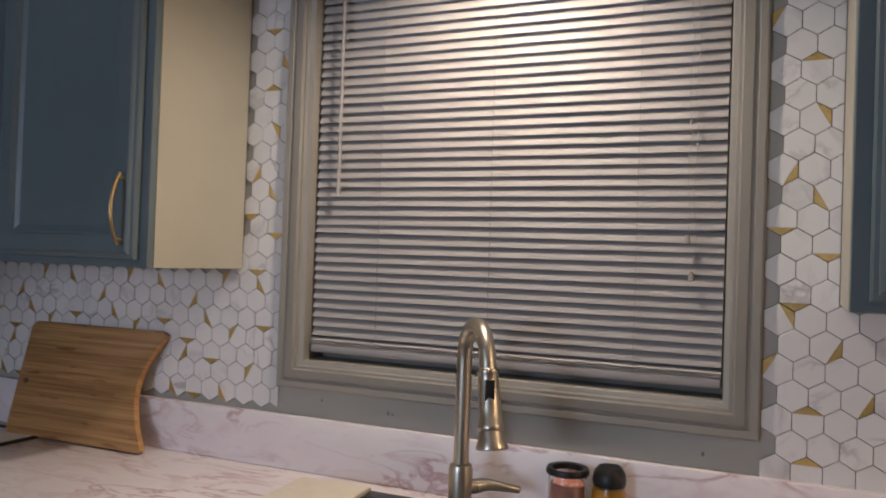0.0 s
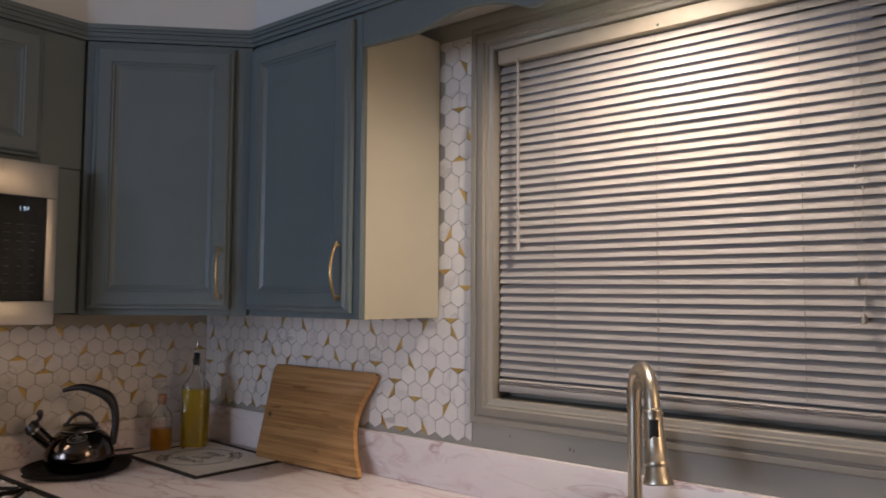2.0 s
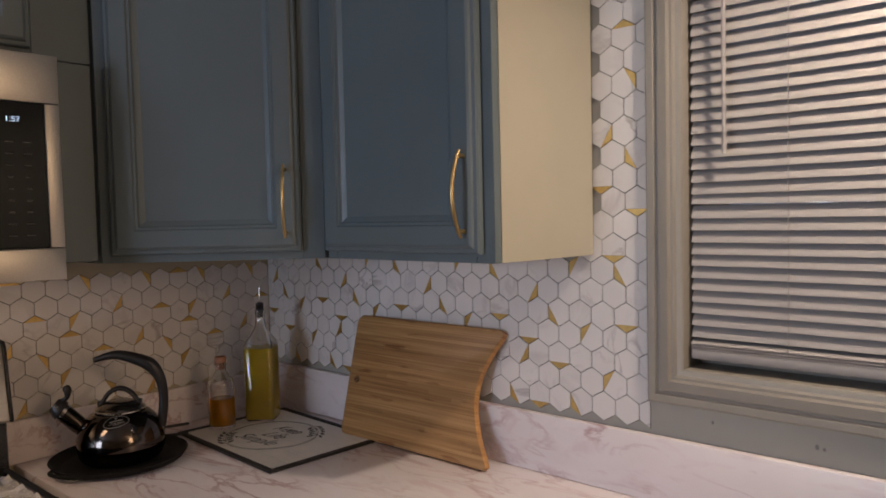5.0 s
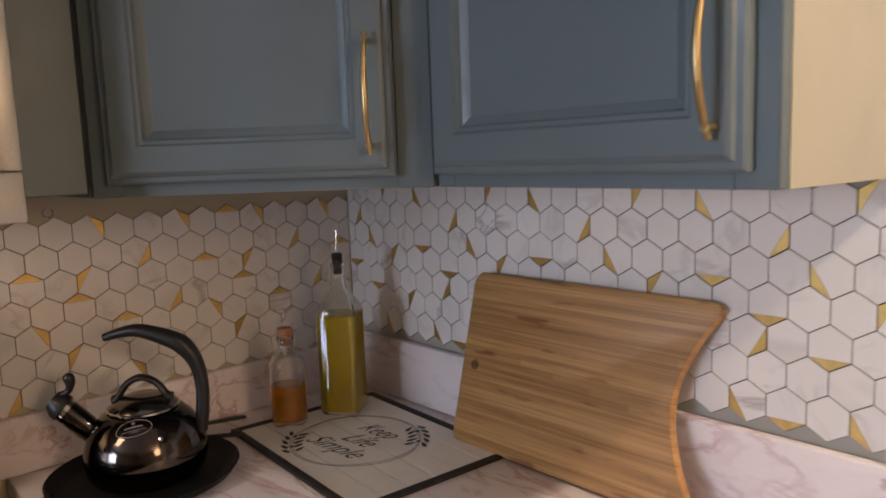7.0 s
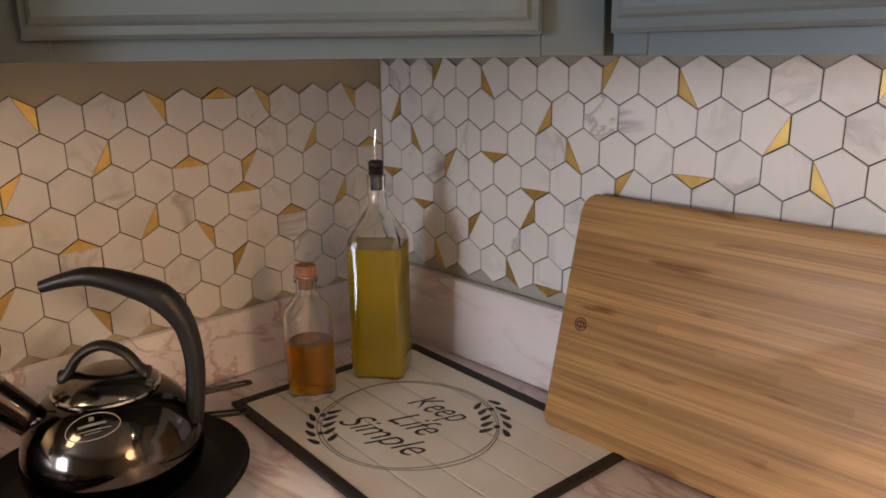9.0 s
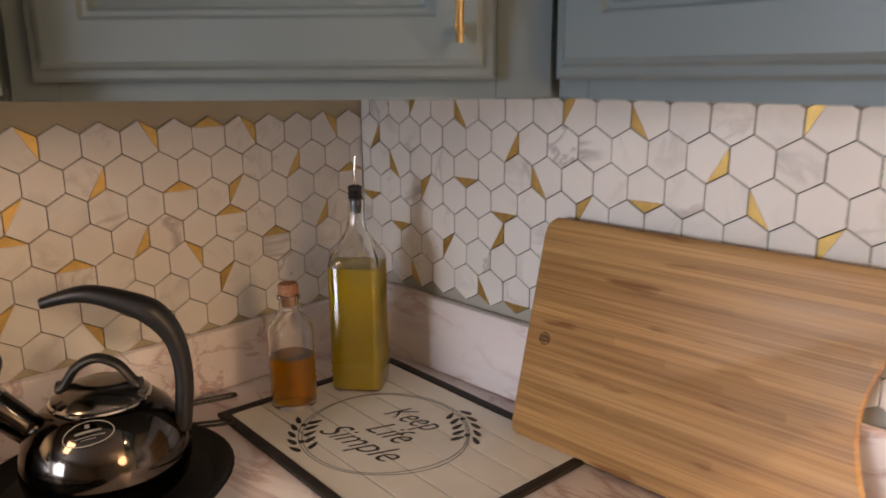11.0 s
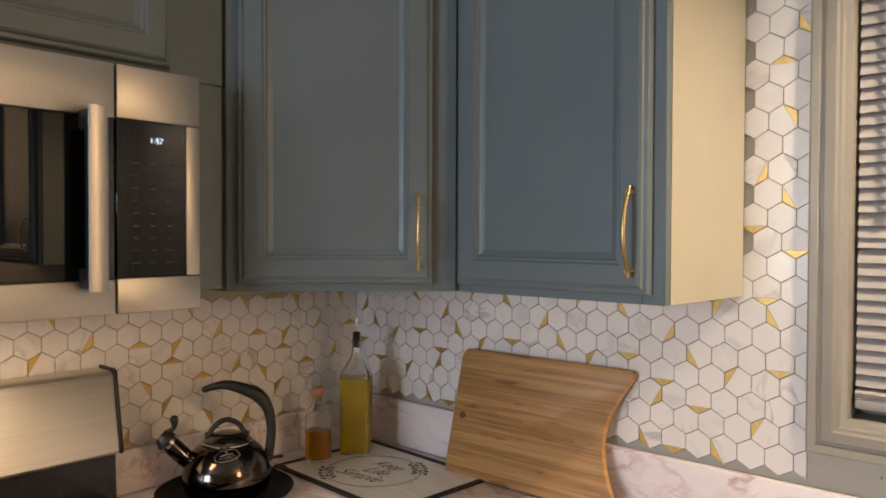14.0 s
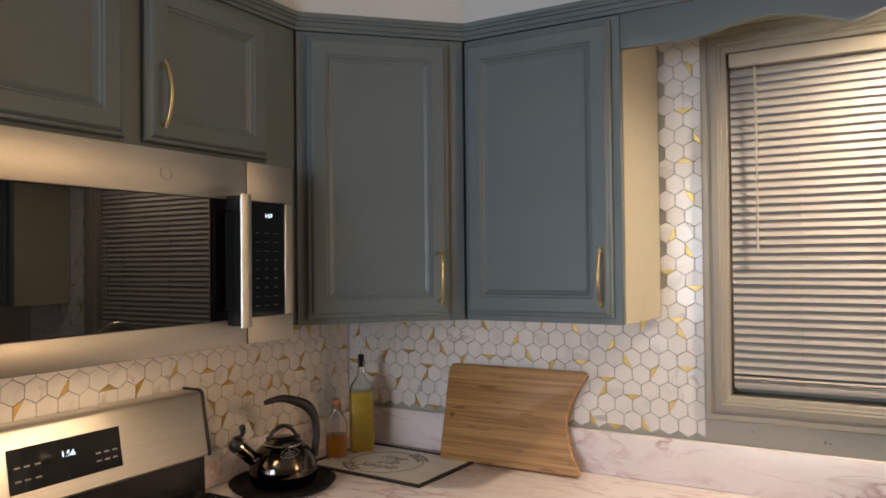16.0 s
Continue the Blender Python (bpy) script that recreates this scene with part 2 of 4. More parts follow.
def part(name, bm, material, parent=None, label="", smooth=40, m=None):
    ob = new(name, mesh_of(name, bm, material, smooth))
    if parent:
        ob.parent = parent
    if m is not None:
        ob.matrix_basis = m
    return tagged(ob, label=label)


def thing(name, bm, material, label, category, m=Matrix.Identity(4), smooth=40, **tags):
    ob = new(name, mesh_of(name, bm, material, smooth))
    ob.matrix_world = m
    return tagged(ob, label=label, category=category, **tags)


def box(x0, x1, y0, y1, z0, z1, bevel=0.0, seg=2, bm=None):
    b = bmesh.new()
    bmesh.ops.create_cube(b, size=1.0, matrix=Matrix.LocRotScale(((x0 + x1) / 2, (y0 + y1) / 2, (z0 + z1) / 2), None, (abs(x1 - x0), abs(y1 - y0), abs(z1 - z0))))
    if bevel:
        bmesh.ops.bevel(b, geom=b.edges[:], offset=bevel, segments=seg, profile=0.5, affect="EDGES")
    return merge(bm, b)


def merge(a, b):
    if a is None:
        return b
    me = bpy.data.meshes.new("tmp")
    b.to_mesh(me)
    b.free()
    a.from_mesh(me)
    bpy.data.meshes.remove(me)
    return a


def revolve(profile, seg=32, bm=None, m=None, closed=False):
    """A body of revolution round z from (radius, height) pairs."""
    b = bmesh.new()
    rings = []
    for r, z in profile:
        if r < 1e-6:
            rings.append([b.verts.new((0, 0, z))])
        else:
            rings.append([b.verts.new((r * math.cos(2 * math.pi * i / seg), r * math.sin(2 * math.pi * i / seg), z)) for i in range(seg)])
    pairs = list(zip(rings, rings[1:])) + ([(rings[-1], rings[0])] if closed else [])
    for p, q in pairs:
        for i in range(seg):
            j = (i + 1) % seg
            vs = [p[i % len(p)], p[j % len(p)], q[j % len(q)], q[i % len(q)]]
            vs = list(dict.fromkeys(vs))
            if len(vs) > 2:
                b.faces.new(vs)
    for ring, rad in ((rings[0], profile[0][0]), (rings[-1], profile[-1][0])):
        if rad > 1e-6 and not closed:
            b.faces.new(ring)
    if m is not None:
        b.transform(m)
    return merge(bm, b)


def tube(points, radii, seg=10, bm=None, squash=1.0, up=Vector((0, 0, 1))):
    """A round or flattened bar along points."""
    b = bmesh.new()
    pts = [Vector(p) for p in points]
    if isinstance(radii, (int, float)):
        radii = [radii] * len(pts)
    rings = []
    ref = None
    for i, p in enumerate(pts):
        d = (pts[min(i + 1, len(pts) - 1)] - pts[max(i - 1, 0)]).normalized()
        if ref is None:
            ref = d.cross(up if abs(d.dot(up)) < 0.95 else Vector((1, 0, 0))).normalized()
        ref = (ref - d * ref.dot(d)).normalized()
        other = d.cross(ref)
        rings.append([b.verts.new(p + radii[i] * (math.cos(a) * ref * squash + math.sin(a) * other)) for a in (2 * math.pi * k / seg for k in range(seg))])
    for p, q in zip(rings, rings[1:]):
        for i in range(seg):
            j = (i + 1) % seg
            b.faces.new((p[i], p[j], q[j], q[i]))
    b.faces.new(rings[0])
    b.faces.new(rings[-1])
    return merge(bm, b)


def curve(points, n=8):
    """Catmull-Rom through points."""
    p = [Vector(q) for q in points]
    p = [2 * p[0] - p[1]] + p + [2 * p[-1] - p[-2]]
    out = []
    for i in range(1, len(p) - 2):
        a, b, c, d = p[i - 1:i + 3]
        for k in range(n):
            t = k / n
            out.append(0.5 * (2 * b + (c - a) * t + (2 * a - 5 * b + 4 * c - d) * t * t + (3 * b - a - 3 * c + d) * t ** 3))
    out.append(p[-2])
    return out


def prism(outline, lo, hi, axis="z", bevel=0.0, bm=None):
    """An outline pulled along an axis: z: (x, y); y: (x, z); x: (y, z)."""
    b = bmesh.new()
    place = {"z": lambda u, v, w: (u, v, w), "y": lambda u, v, w: (u, w, v), "x": lambda u, v, w: (w, u, v)}[axis]
    low = [b.verts.new(place(u, v, lo)) for u, v in outline]
    top = [b.verts.new(place(u, v, hi)) for u, v in outline]
    n = len(outline)
    b.faces.new(low)
    b.faces.new(top)
    for i in range(n):
        b.faces.new((low[i], low[(i + 1) % n], top[(i + 1) % n], top[i]))
    if bevel:
        rim = [e for e in b.edges if any((e.verts[0] in s and e.verts[1] in s) for s in (set(low), set(top)))]
        bmesh.ops.bevel(b, geom=rim, offset=bevel, segments=2, profile=0.5, affect="EDGES")
    return merge(bm, b)


def stepped_panel(w, h, steps, bm=None):
    """A panel in x and z from (0, 0), facing -y, whose front steps through (inset, depth) rings."""
    b = bmesh.new()
    rings = []
    for inset, depth in steps:
        rings.append([b.verts.new(c) for c in ((inset, -depth, inset), (w - inset, -depth, inset), (w - inset, -depth, h - inset), (inset, -depth, h - inset))])
    for p, q in zip(rings, rings[1:]):
        for i in range(4):
            b.faces.new((p[i], p[(i + 1) % 4], q[(i + 1) % 4], q[i]))
    b.faces.new(rings[0])
    b.faces.new(rings[-1])
    return merge(bm, b)


def text_mesh(name, body, size, material, parent, m, shear=0.0, depth=0.0006, label="", thin=0.0, width=0.0):
    c = bpy.data.curves.new(name, "FONT")
    c.body, c.size, c.shear, c.extrude = body, size, shear, depth
    c.align_x, c.align_y, c.offset = "CENTER", "CENTER", -thin
    tmp = bpy.data.objects.new(name, c)
    scene.collection.objects.link(tmp)
    me = bpy.data.meshes.new_from_object(tmp.evaluated_get(bpy.context.evaluated_depsgraph_get()))
    bpy.data.objects.remove(tmp)
    bpy.data.curves.remove(c)
    me.materials.clear()
    me.materials.append(material)
    if width:
        xs = [v.co.x for v in me.vertices]
        me.transform(Matrix.Diagonal((width / (max(xs) - min(xs)), 1, 1, 1)))
    ob = new(name, me)
    ob.parent = parent
    ob.matrix_basis = m
    return tagged(ob, label=label)

# ---- setting ----
TOP, CABZ, CROWN, CEILZ = 0.914, 1.3675, 2.135, 2.44
WX0, WX1, WZ0, WZ1 = 1.267, 2.168, 1.164, 2.076  # clear window opening


def setting(name, bm, material, label, category, smooth=30):
    return thing(name, bm, material, label, category, smooth=smooth, kind="structure")


OP = 0.005
b = box(-0.14, WX0 - OP, 0, 0.14, 0, CEILZ)
box(WX1 + OP, 6.0, 0, 0.14, 0, CEILZ, bm=b)
box(WX0 - OP, WX1 + OP, 0, 0.14, 0, WZ0 - OP, bm=b)
box(WX0 - OP, WX1 + OP, 0, 0.14, WZ1 + OP, CEILZ, bm=b)
wall_north = setting("wall_north", b, WALLPAINT, "warm grey painted kitchen wall round the window", "wall")
wall_west = setting("wall_west", box(-0.14, 0, -4.7, 0, 0, CEILZ), BEIGE, "beige painted kitchen wall behind the range", "wall")
setting("wall_east", box(6.0, 6.14, -4.7, 0.14, 0, CEILZ), WALLPAINT, "plain warm grey painted wall", "wall")
b = box(-0.14, 0.12, -4.84, -4.7, 0, CEILZ)
box(1.12, 6.14, -4.84, -4.7, 0, CEILZ, bm=b)
box(0.12, 1.12, -4.84, -4.7, 0, 1.0, bm=b)
box(0.12, 1.12, -4.84, -4.7, 2.0, CEILZ, bm=b)
setting("wall_south", b, WALLPAINT, "plain warm grey painted wall with a window opening", "wall")
setting("floor", box(-0.14, 6.14, -4.84, 0.14, -0.05, 0), FLOORMAT, "brown wooden kitchen floor", "floor")
setting("ceiling", box(-0.14, 6.14, -4.84, 0.14, CEILZ, CEILZ + 0.05), CEIL, "white painted ceiling", "ceiling")

FOOT = [(0.003, -0.003), (0.003, -2.6), (0.305, -2.6), (0.305, -0.615), (0.631, -0.289), (5.997, -0.289), (5.997, -0.003)]
setting("soffit", prism(FOOT, CROWN + 0.043, CEILZ - 0.002, "z"), SOFFIT, "pale painted soffit above the wall cabinets", "soffit")


def crown_outline(o):
    k = 0.92 + 1.4142 * o
    return [(0.303, -2.6), (0.305 + o, -2.6), (0.305 + o, 0.305 + o - k), (k - 0.289 - o, -0.289 - o), (5.99, -0.289 - o), (5.99, -0.287), (0.631, -0.287), (0.303, -0.615)]


b = None
for o, z0, z1 in ((0.006, 0, 0.010), (0.012, 0.010, 0.022), (0.019, 0.022, 0.030), (0.024, 0.030, 0.042)):
    b = prism(crown_outline(o), CROWN + z0, CROWN + z1, "z", bm=b)
setting("crown_trim", b, SLATE, "slate blue stepped trim along the top of the cabinets", "trim")

# window: casing, jamb, sash, glass, and the dusk outside
CX0, CZ0, CW, CH = WX0 - 0.064, WZ0 - 0.064, WX1 - WX0 + 0.128, WZ1 - WZ0 + 0.128
b = bmesh.new()
rings = []
for inset, depth in ((0, 0.001), (0, 0.013), (0.004, 0.017), (0.016, 0.017), (0.019, 0.013), (0.023, 0.013), (0.026, 0.018), (0.043, 0.020), (0.046, 0.013), (0.051, 0.013), (0.054, 0.006), (0.060, 0.004), (0.064, 0.0), (0.064, -0.075)):
    rings.append([b.verts.new(c) for c in ((CX0 + inset, -depth, CZ0 + inset), (CX0 + CW - inset, -depth, CZ0 + inset), (CX0 + CW - inset, -depth, CZ0 + CH - inset), (CX0 + inset, -depth, CZ0 + CH - inset))])
for p, q in zip(rings, rings[1:]):
    for i in range(4):
        b.faces.new((p[i], p[(i + 1) % 4], q[(i + 1) % 4], q[i]))
window = empty("window_1", pose(0, 0, 0), label="kitchen window with moulded taupe casing and closed blind", category="window", kind="structure")
part("casing", b, TAUPE, window, "moulded taupe painted casing")
b = box(WX0, WX1, 0.076, 0.108, WZ0, WZ0 + 0.045, 0.003)
box(WX0, WX1, 0.076, 0.108, WZ1 - 0.045, WZ1, 0.003, bm=b)
box(WX0, WX0 + 0.045, 0.076, 0.108, WZ0 + 0.045, WZ1 - 0.045, 0.003, bm=b)
box(WX1 - 0.045, WX1, 0.076, 0.108, WZ0 + 0.045, WZ1 - 0.045, 0.003, bm=b)
box(WX0 + 0.045, WX1 - 0.045, 0.078, 0.106, 1.61, 1.65, 0.003, bm=b)
part("window_frame", b, TAUPE, window)
pane = part("pane", box(WX0 + 0.045, WX1 - 0.045, 0.090, 0.094, WZ0 + 0.045, 1.61), PANE, window, "dark window glass")
pane2 = part("pane", box(WX0 + 0.045, WX1 - 0.045, 0.090, 0.094, 1.65, WZ1 - 0.045), PANE, window, "dark window glass")
pane.visible_shadow = pane2.visible_shadow = False
setting("backdrop", box(-1.5, 5.0, 1.6, 1.62, -0.5, 3.6), DUSK, "dim blue dusk outside the window", "backdrop")

# counter with splashback
CF = -0.70
b = box(0.003, 1.40, CF, -0.003, TOP - 0.038, TOP, 0.004)
box(2.12, 3.6, CF, -0.003, TOP - 0.038, TOP, 0.004, bm=b)
box(1.40, 2.12, -0.10, -0.003, TOP - 0.038, TOP, bm=b)
box(1.40, 2.12, CF, -0.60, TOP - 0.038, TOP, bm=b)
thing("worktop", b, LAMINATE, "pink-veined white marble laminate worktop over base cabinets", "worktop", kind="structure")
thing("splashback", box(0.022, 3.6, -0.020, -0.002, TOP, 1.037, 0.004), LAMINATE, "pink-veined marble laminate upstand below the window", "splashback", kind="structure")
thing("splashback", box(0.002, 0.020, -0.728, -0.002, TOP, 1.011, 0.004), LAMINATE, "pink-veined marble laminate upstand beside the range", "splashback", kind="structure")

# ---- wall cabinets ----
DOOR = [(0, 0), (0, 0.009), (0.003, 0.0125), (0.009, 0.0140), (0.0115, 0.0175), (0.016, 0.020), (0.048, 0.020), (0.051, 0.0165), (0.055, 0.0165), (0.058, 0.0125), (0.063, 0.0105), (0.068, 0.0075)]


def handle(parent, x, z0, z1, y=-0.020):
    """An arched pull with two feet."""
    mid, n = (z0 + z1) / 2, 14
    pts, rad = [], []
    for i in range(n + 1):
        s = i / n * 2 - 1
        pts.append((x, y - 0.010 - 0.021 * (1 - s * s), mid + s * (z1 - z0) / 2))
        rad.append(0.0030 + 0.0008 * (1 - s * s))
    b = tube(pts, rad, 10)
    for z in (z0 + 0.010, z1 - 0.010):
        tube([(x, y - 0.001, z), (x, y - 0.017, z)], 0.0042, 10, bm=b)
    return part("handle", b, GOLD, parent, "arched satin gold handle")


def door(parent, x0, x1, z0, z1, m, handle_x=None, handle_z=None):
    d = part("door", stepped_panel(x1 - x0, z1 - z0, DOOR), SLATE, parent, smooth=20, m=m @ pose(x0, -0.0025, z0))
    if handle_x is not None:
        handle(d, handle_x - x0, handle_z[0] - z0, handle_z[1] - z0)
    return d


def face_frame(w, h, stiles, rails):
    """A frame in x and z, 19 mm thick, with its front at y 0."""
    b = None
    for x0, x1 in stiles:
        b = box(x0, x1, 0, 0.019, 0, h, 0.0015, 1, bm=b)
    for z0, z1 in rails:
        for (_, xa), (xb, _) in zip(stiles, stiles[1:]):
            b = box(xa, xb, 0.0005, 0.0185, z0, z1, bm=b)
    return b


H = CROWN - CABZ - 0.002
# cabinet between the corner and the window
cab = empty("wall_cabinet", pose(0.633, 0, CABZ), label="slate blue wall cabinet with cream side beside the window", category="cabinet")
part("body", box(0.0, 0.422, -0.270, -0.002, 0, H), CREAM, cab, "bare cream side and back")
part("side_panel", prism([(0.4225, -0.270), (0.4355, -0.270), (0.4555, -0.006), (0.4225, -0.006)], 0, H, "z"), CREAM, cab, "cream painted end panel")
part("face_frame", face_frame(0.435, H, [(0, 0.03), (0.395, 0.435)], [(0, 0.03), (H - 0.03, H)]), SLATE, cab, m=pose(0, -0.289, 0))
door(cab, 0.006, 0.413, 0.016, H - 0.012, pose(0, -0.289, 0), 0.388, (0.045, 0.192))

# corner cabinet with a diagonal door
corner = empty("corner_cabinet", pose(0, 0, CABZ), label="slate blue diagonal corner wall cabinet with one door", category="cabinet")
part("body", prism([(0.002, -0.002), (0.002, -0.613), (0.291, -0.613), (0.304, -0.600), (0.618, -0.286), (0.631, -0.273), (0.631, -0.002)], 0, H, "z"), SLATE, corner)
DG = pose(0.305, -0.615, 0, 0, 0, 45)
part("face_frame", face_frame(0.461, H, [(0.004, 0.045), (0.41, 0.457)], [(0, 0.03), (H - 0.03, H)]), SLATE, corner, m=DG @ pose(0, -0.001, 0))
door(corner, 0.030, 0.410, 0.016, H - 0.012, DG @ pose(0, -0.001, 0), 0.380, (0.045, 0.192))

# cabinet over the microwave
LM = pose(0, -1.478, 1.767, 0, 0, 90)
H0 = CROWN - 1.767 - 0.002
over = empty("wall_cabinet", LM, label="slate blue two-door wall cabinet above the microwave", category="cabinet")
part("body", box(0, 0.861, -0.286, -0.002, 0, H0), SLATE, over)
part("face_frame", face_frame(0.861, H0, [(0, 0.035), (0.345, 0.401), (0.752, 0.861)], [(0, 0.02), (H0 - 0.03, H0)]), SLATE, over, m=pose(0, -0.305, 0))
door(over, 0.018, 0.349, 0.015, H0 - 0.012, pose(0, -0.305, 0), 0.052, (0.045, 0.185))
door(over, 0.397, 0.748, 0.015, H0 - 0.012, pose(0, -0.305, 0), 0.432, (0.045, 0.185))

part("filler", box(0.7785, 0.861, -0.303, -0.29, 1.373 - 1.767, -0.0005, 0.0015, 1), SLATE, over, "filler strip down to the corner cabinet")

# cabinet left of it, past the microwave
far = empty("wall_cabinet", pose(0, -2.4, CABZ, 0, 0, 90), label="slate blue wall cabinet past the microwave", category="cabinet")
part("body", box(0, 0.918, -0.286, -0.002, 0, H), SLATE, far)
part("face_frame", face_frame(0.918, H, [(0, 0.035), (0.43, 0.49), (0.883, 0.918)], [(0, 0.03), (H - 0.03, H)]), SLATE, far, m=pose(0, -0.305, 0))
door(far, 0.018, 0.445, 0.016, H - 0.012, pose(0, -0.305, 0), 0.415, (0.045, 0.192))
door(far, 0.475, 0.900, 0.016, H - 0.012, pose(0, -0.305, 0), 0.505, (0.045, 0.192))

# cabinet on the other side of the window
RH = H + 0.016
right = empty("wall_cabinet", pose(2.337, 0, CABZ - 0.016), label="slate blue wall cabinet with cream side past the window", category="cabinet")
part("body", box(0.034, 0.90, -0.270, -0.002, 0, RH), CREAM, right, "bare cream back")
part("side_panel", prism([(0.0, -0.270), (0.0335, -0.270), (0.0335, -0.006), (0.017, -0.006)], 0, RH, "z"), CREAM, right, "cream painted end panel")
part("face_frame", face_frame(0.90, RH, [(0, 0.042), (0.425, 0.475), (0.87, 0.90)], [(0, 0.03), (RH - 0.03, RH)]), SLATE, right, m=pose(0, -0.289, 0))
door(right, 0.022, 0.442, 0.016, RH - 0.012, pose(0, -0.289, 0), 0.050, (0.045, 0.192))
door(right, 0.458, 0.884, 0.016, RH - 0.012, pose(0, -0.289, 0), 0.860, (0.045, 0.192))

# scalloped valance over the window, with the sink light behind it
VX0, VX1 = 1.069, 2.336
edge = curve([(s, z, 0) for s, z in ((0.0, 2.060), (0.07, 2.050), (0.125, 2.034), (0.15, 2.035), (0.215, 2.058), (0.30, 2.073), (0.36, 2.068), (0.43, 2.052), (0.50, 2.046), (0.62, 2.048))], 5)
mid = (VX0 + VX1) / 2
line = [(mid - p.x, p.y) for p in reversed(edge)] + [(mid + p.x, p.y) for p in edge[1:]]
line[0], line[-1] = (VX0, line[0][1]), (VX1, line[-1][1])
b = prism(line + [(VX1, CROWN - 0.001), (VX0, CROWN - 0.001)], -0.289, -0.271, "y", 0.0015)
thing("valance", b, SLATE, "slate blue scalloped valance board between the cabinets", "valance")
puck = empty("puck_light", pose(1.83, -0.232, 2.150), label="round recessed light over the sink", category="light")
part("housing", revolve([(0.030, 0.028), (0.046, 0.028), (0.046, 0.010), (0.040, 0.004), (0.036, 0.006), (0.034, 0.020), (0.030, 0.020)], 32, closed=True), STEEL, puck)
part("lens", revolve([(0.0, 0.024), (0.029, 0.024), (0.029, 0.027), (0.0, 0.027)], 24), LAMPGLASS, puck, "warm glowing lens")

# ---- blind ----
blind = empty("window_blind", pose(0, 0.028, 0), label="white horizontal slatted blind, slats nearly closed", category="blind")
BX0, BX1 = WX0 + 0.006, WX1 - 0.004
part("headrail", box(BX0, BX1, -0.018, 0.014, 2.038, 2.0745, 0.002), HEADRAIL, blind, "tan headrail")
part("bottom_rail", box(BX0, BX1, -0.012, 0.012, 1.182, 1.2005, 0.004), SLAT, blind)
b = bmesh.new()
prof = []
for i in range(7):
    s = i / 6 * 2 - 1
    prof.append((s * 0.0125, 0.0016 * (1 - s * s)))
up = [[b.verts.new((x, y, z + 0.0003)) for y, z in prof] for x in (BX0, BX1)]
dn = [[b.verts.new((x, y, z - 0.0003)) for y, z in prof] for x in (BX0, BX1)]
for i in range(6):
    b.faces.new((up[0][i], up[1][i], up[1][i + 1], up[0][i + 1]))
    b.faces.new((dn[0][i], dn[0][i + 1], dn[1][i + 1], dn[1][i]))
for a, c in ((0, 0), (6, 6)):
    b.faces.new((up[0][a], up[1][a], dn[1][a], dn[0][a]))
slat_mesh = mesh_of("slat", b, SLAT, 60)
SLATS, TILT = 38, 62
rng = random.Random(4)
for i in range(SLATS):
    o = new("slat", slat_mesh)
    o.parent = blind
    o.matrix_basis = Matrix.Translation((1.7, 0, 2.024 - i * 0.0214)) @ pose(0, 0, 0, 0, 0.5 if i == SLATS - 12 else rng.uniform(-0.12, 0.12), 0) @ pose(-1.7, 0, 0, TILT + rng.uniform(-1.6, 1.6), 0, 0)
for z in (1.2135, 1.2090, 1.2045):
    o = new("slat", slat_mesh)
    o.parent = blind
    o.matrix_basis = Matrix.Translation((0, 0, z)) @ pose(0, 0, 0, 18)
for x in (1.440, 1.702, 2.003):
    b = tube([(x, -0.0145, 2.036), (x, -0.0145, 1.200)], 0.0006, 6)
    tube([(x, 0.0145, 2.036), (x, 0.0145, 1.200)], 0.0006, 6, bm=b)
    for i in range(SLATS):
        z = 2.024 - i * 0.0214
        tube([(x, -0.0145, z - 0.011), (x, 0.0145, z + 0.011)], 0.0004, 4, bm=b)
    part("ladder_cord", b, CORD, blind)
b = tube([(1.338, -0.024, 2.03), (1.339, -0.024, 1.56)], 0.0035, 6)
tube([(1.338, -0.014, 2.045), (1.338, -0.022, 2.04), (1.338, -0.024, 2.03)], 0.0015, 6, bm=b)
tube([(1.339, -0.024, 1.565), (1.339, -0.024, 1.545)], [0.0042, 0.005], 8, bm=b)
part("tilt_wand", b, SLAT, blind, "white tilt wand")
rng = random.Random(9)
for k, (x, end) in enumerate(((2.098, 1.47), (2.110, 1.40))):
    pts = [(x + 0.003 * math.sin(i * 0.9 + k) + rng.uniform(-0.001, 0.001), -0.020, 2.036 - (2.036 - end) * i / 24) for i in range(25)]
    b = tube(pts, 0.0008, 6)
    revolve([(0, 0), (0.004, -0.003), (0.0055, -0.018), (0, -0.020)], 12, bm=b, m=Matrix.Translation((pts[-1][0], -0.020, end)))
    revolve([(0, 0.005), (0.003, 0.003), (0.003, -0.003), (0, -0.005)], 8, bm=b, m=Matrix.Translation((pts[15][0], -0.020, pts[15][2])))
    part("lift_cord", b, CORD, blind)

# ---- microwave ----
# local: x to the right along the front, -y out of the front
mw = empty("microwave", pose(0, -1.468, 1.347, 0, 0, 90), label="stainless over-the-range microwave with black glass door", category="microwave")
MD = 0.352
part("body", box(0.002, 0.758, -MD, -0.003, 0.010, 0.413, 0.003), BLACKPLASTIC, mw)
part("underside", box(0.004, 0.756, -MD - 0.012, -0.03, 0, 0.0095, 0.002), plain("grey_painted_metal", (0.25, 0.24, 0.22), 0.4), mw, "grey vent underside")
FY = -MD - 0.026


def band(x0, x1, z0, z1, y0=FY, y1=-MD - 0.001, bevel=0.0025):
    return box(x0, x1, y0, y1, z0, z1, bevel)


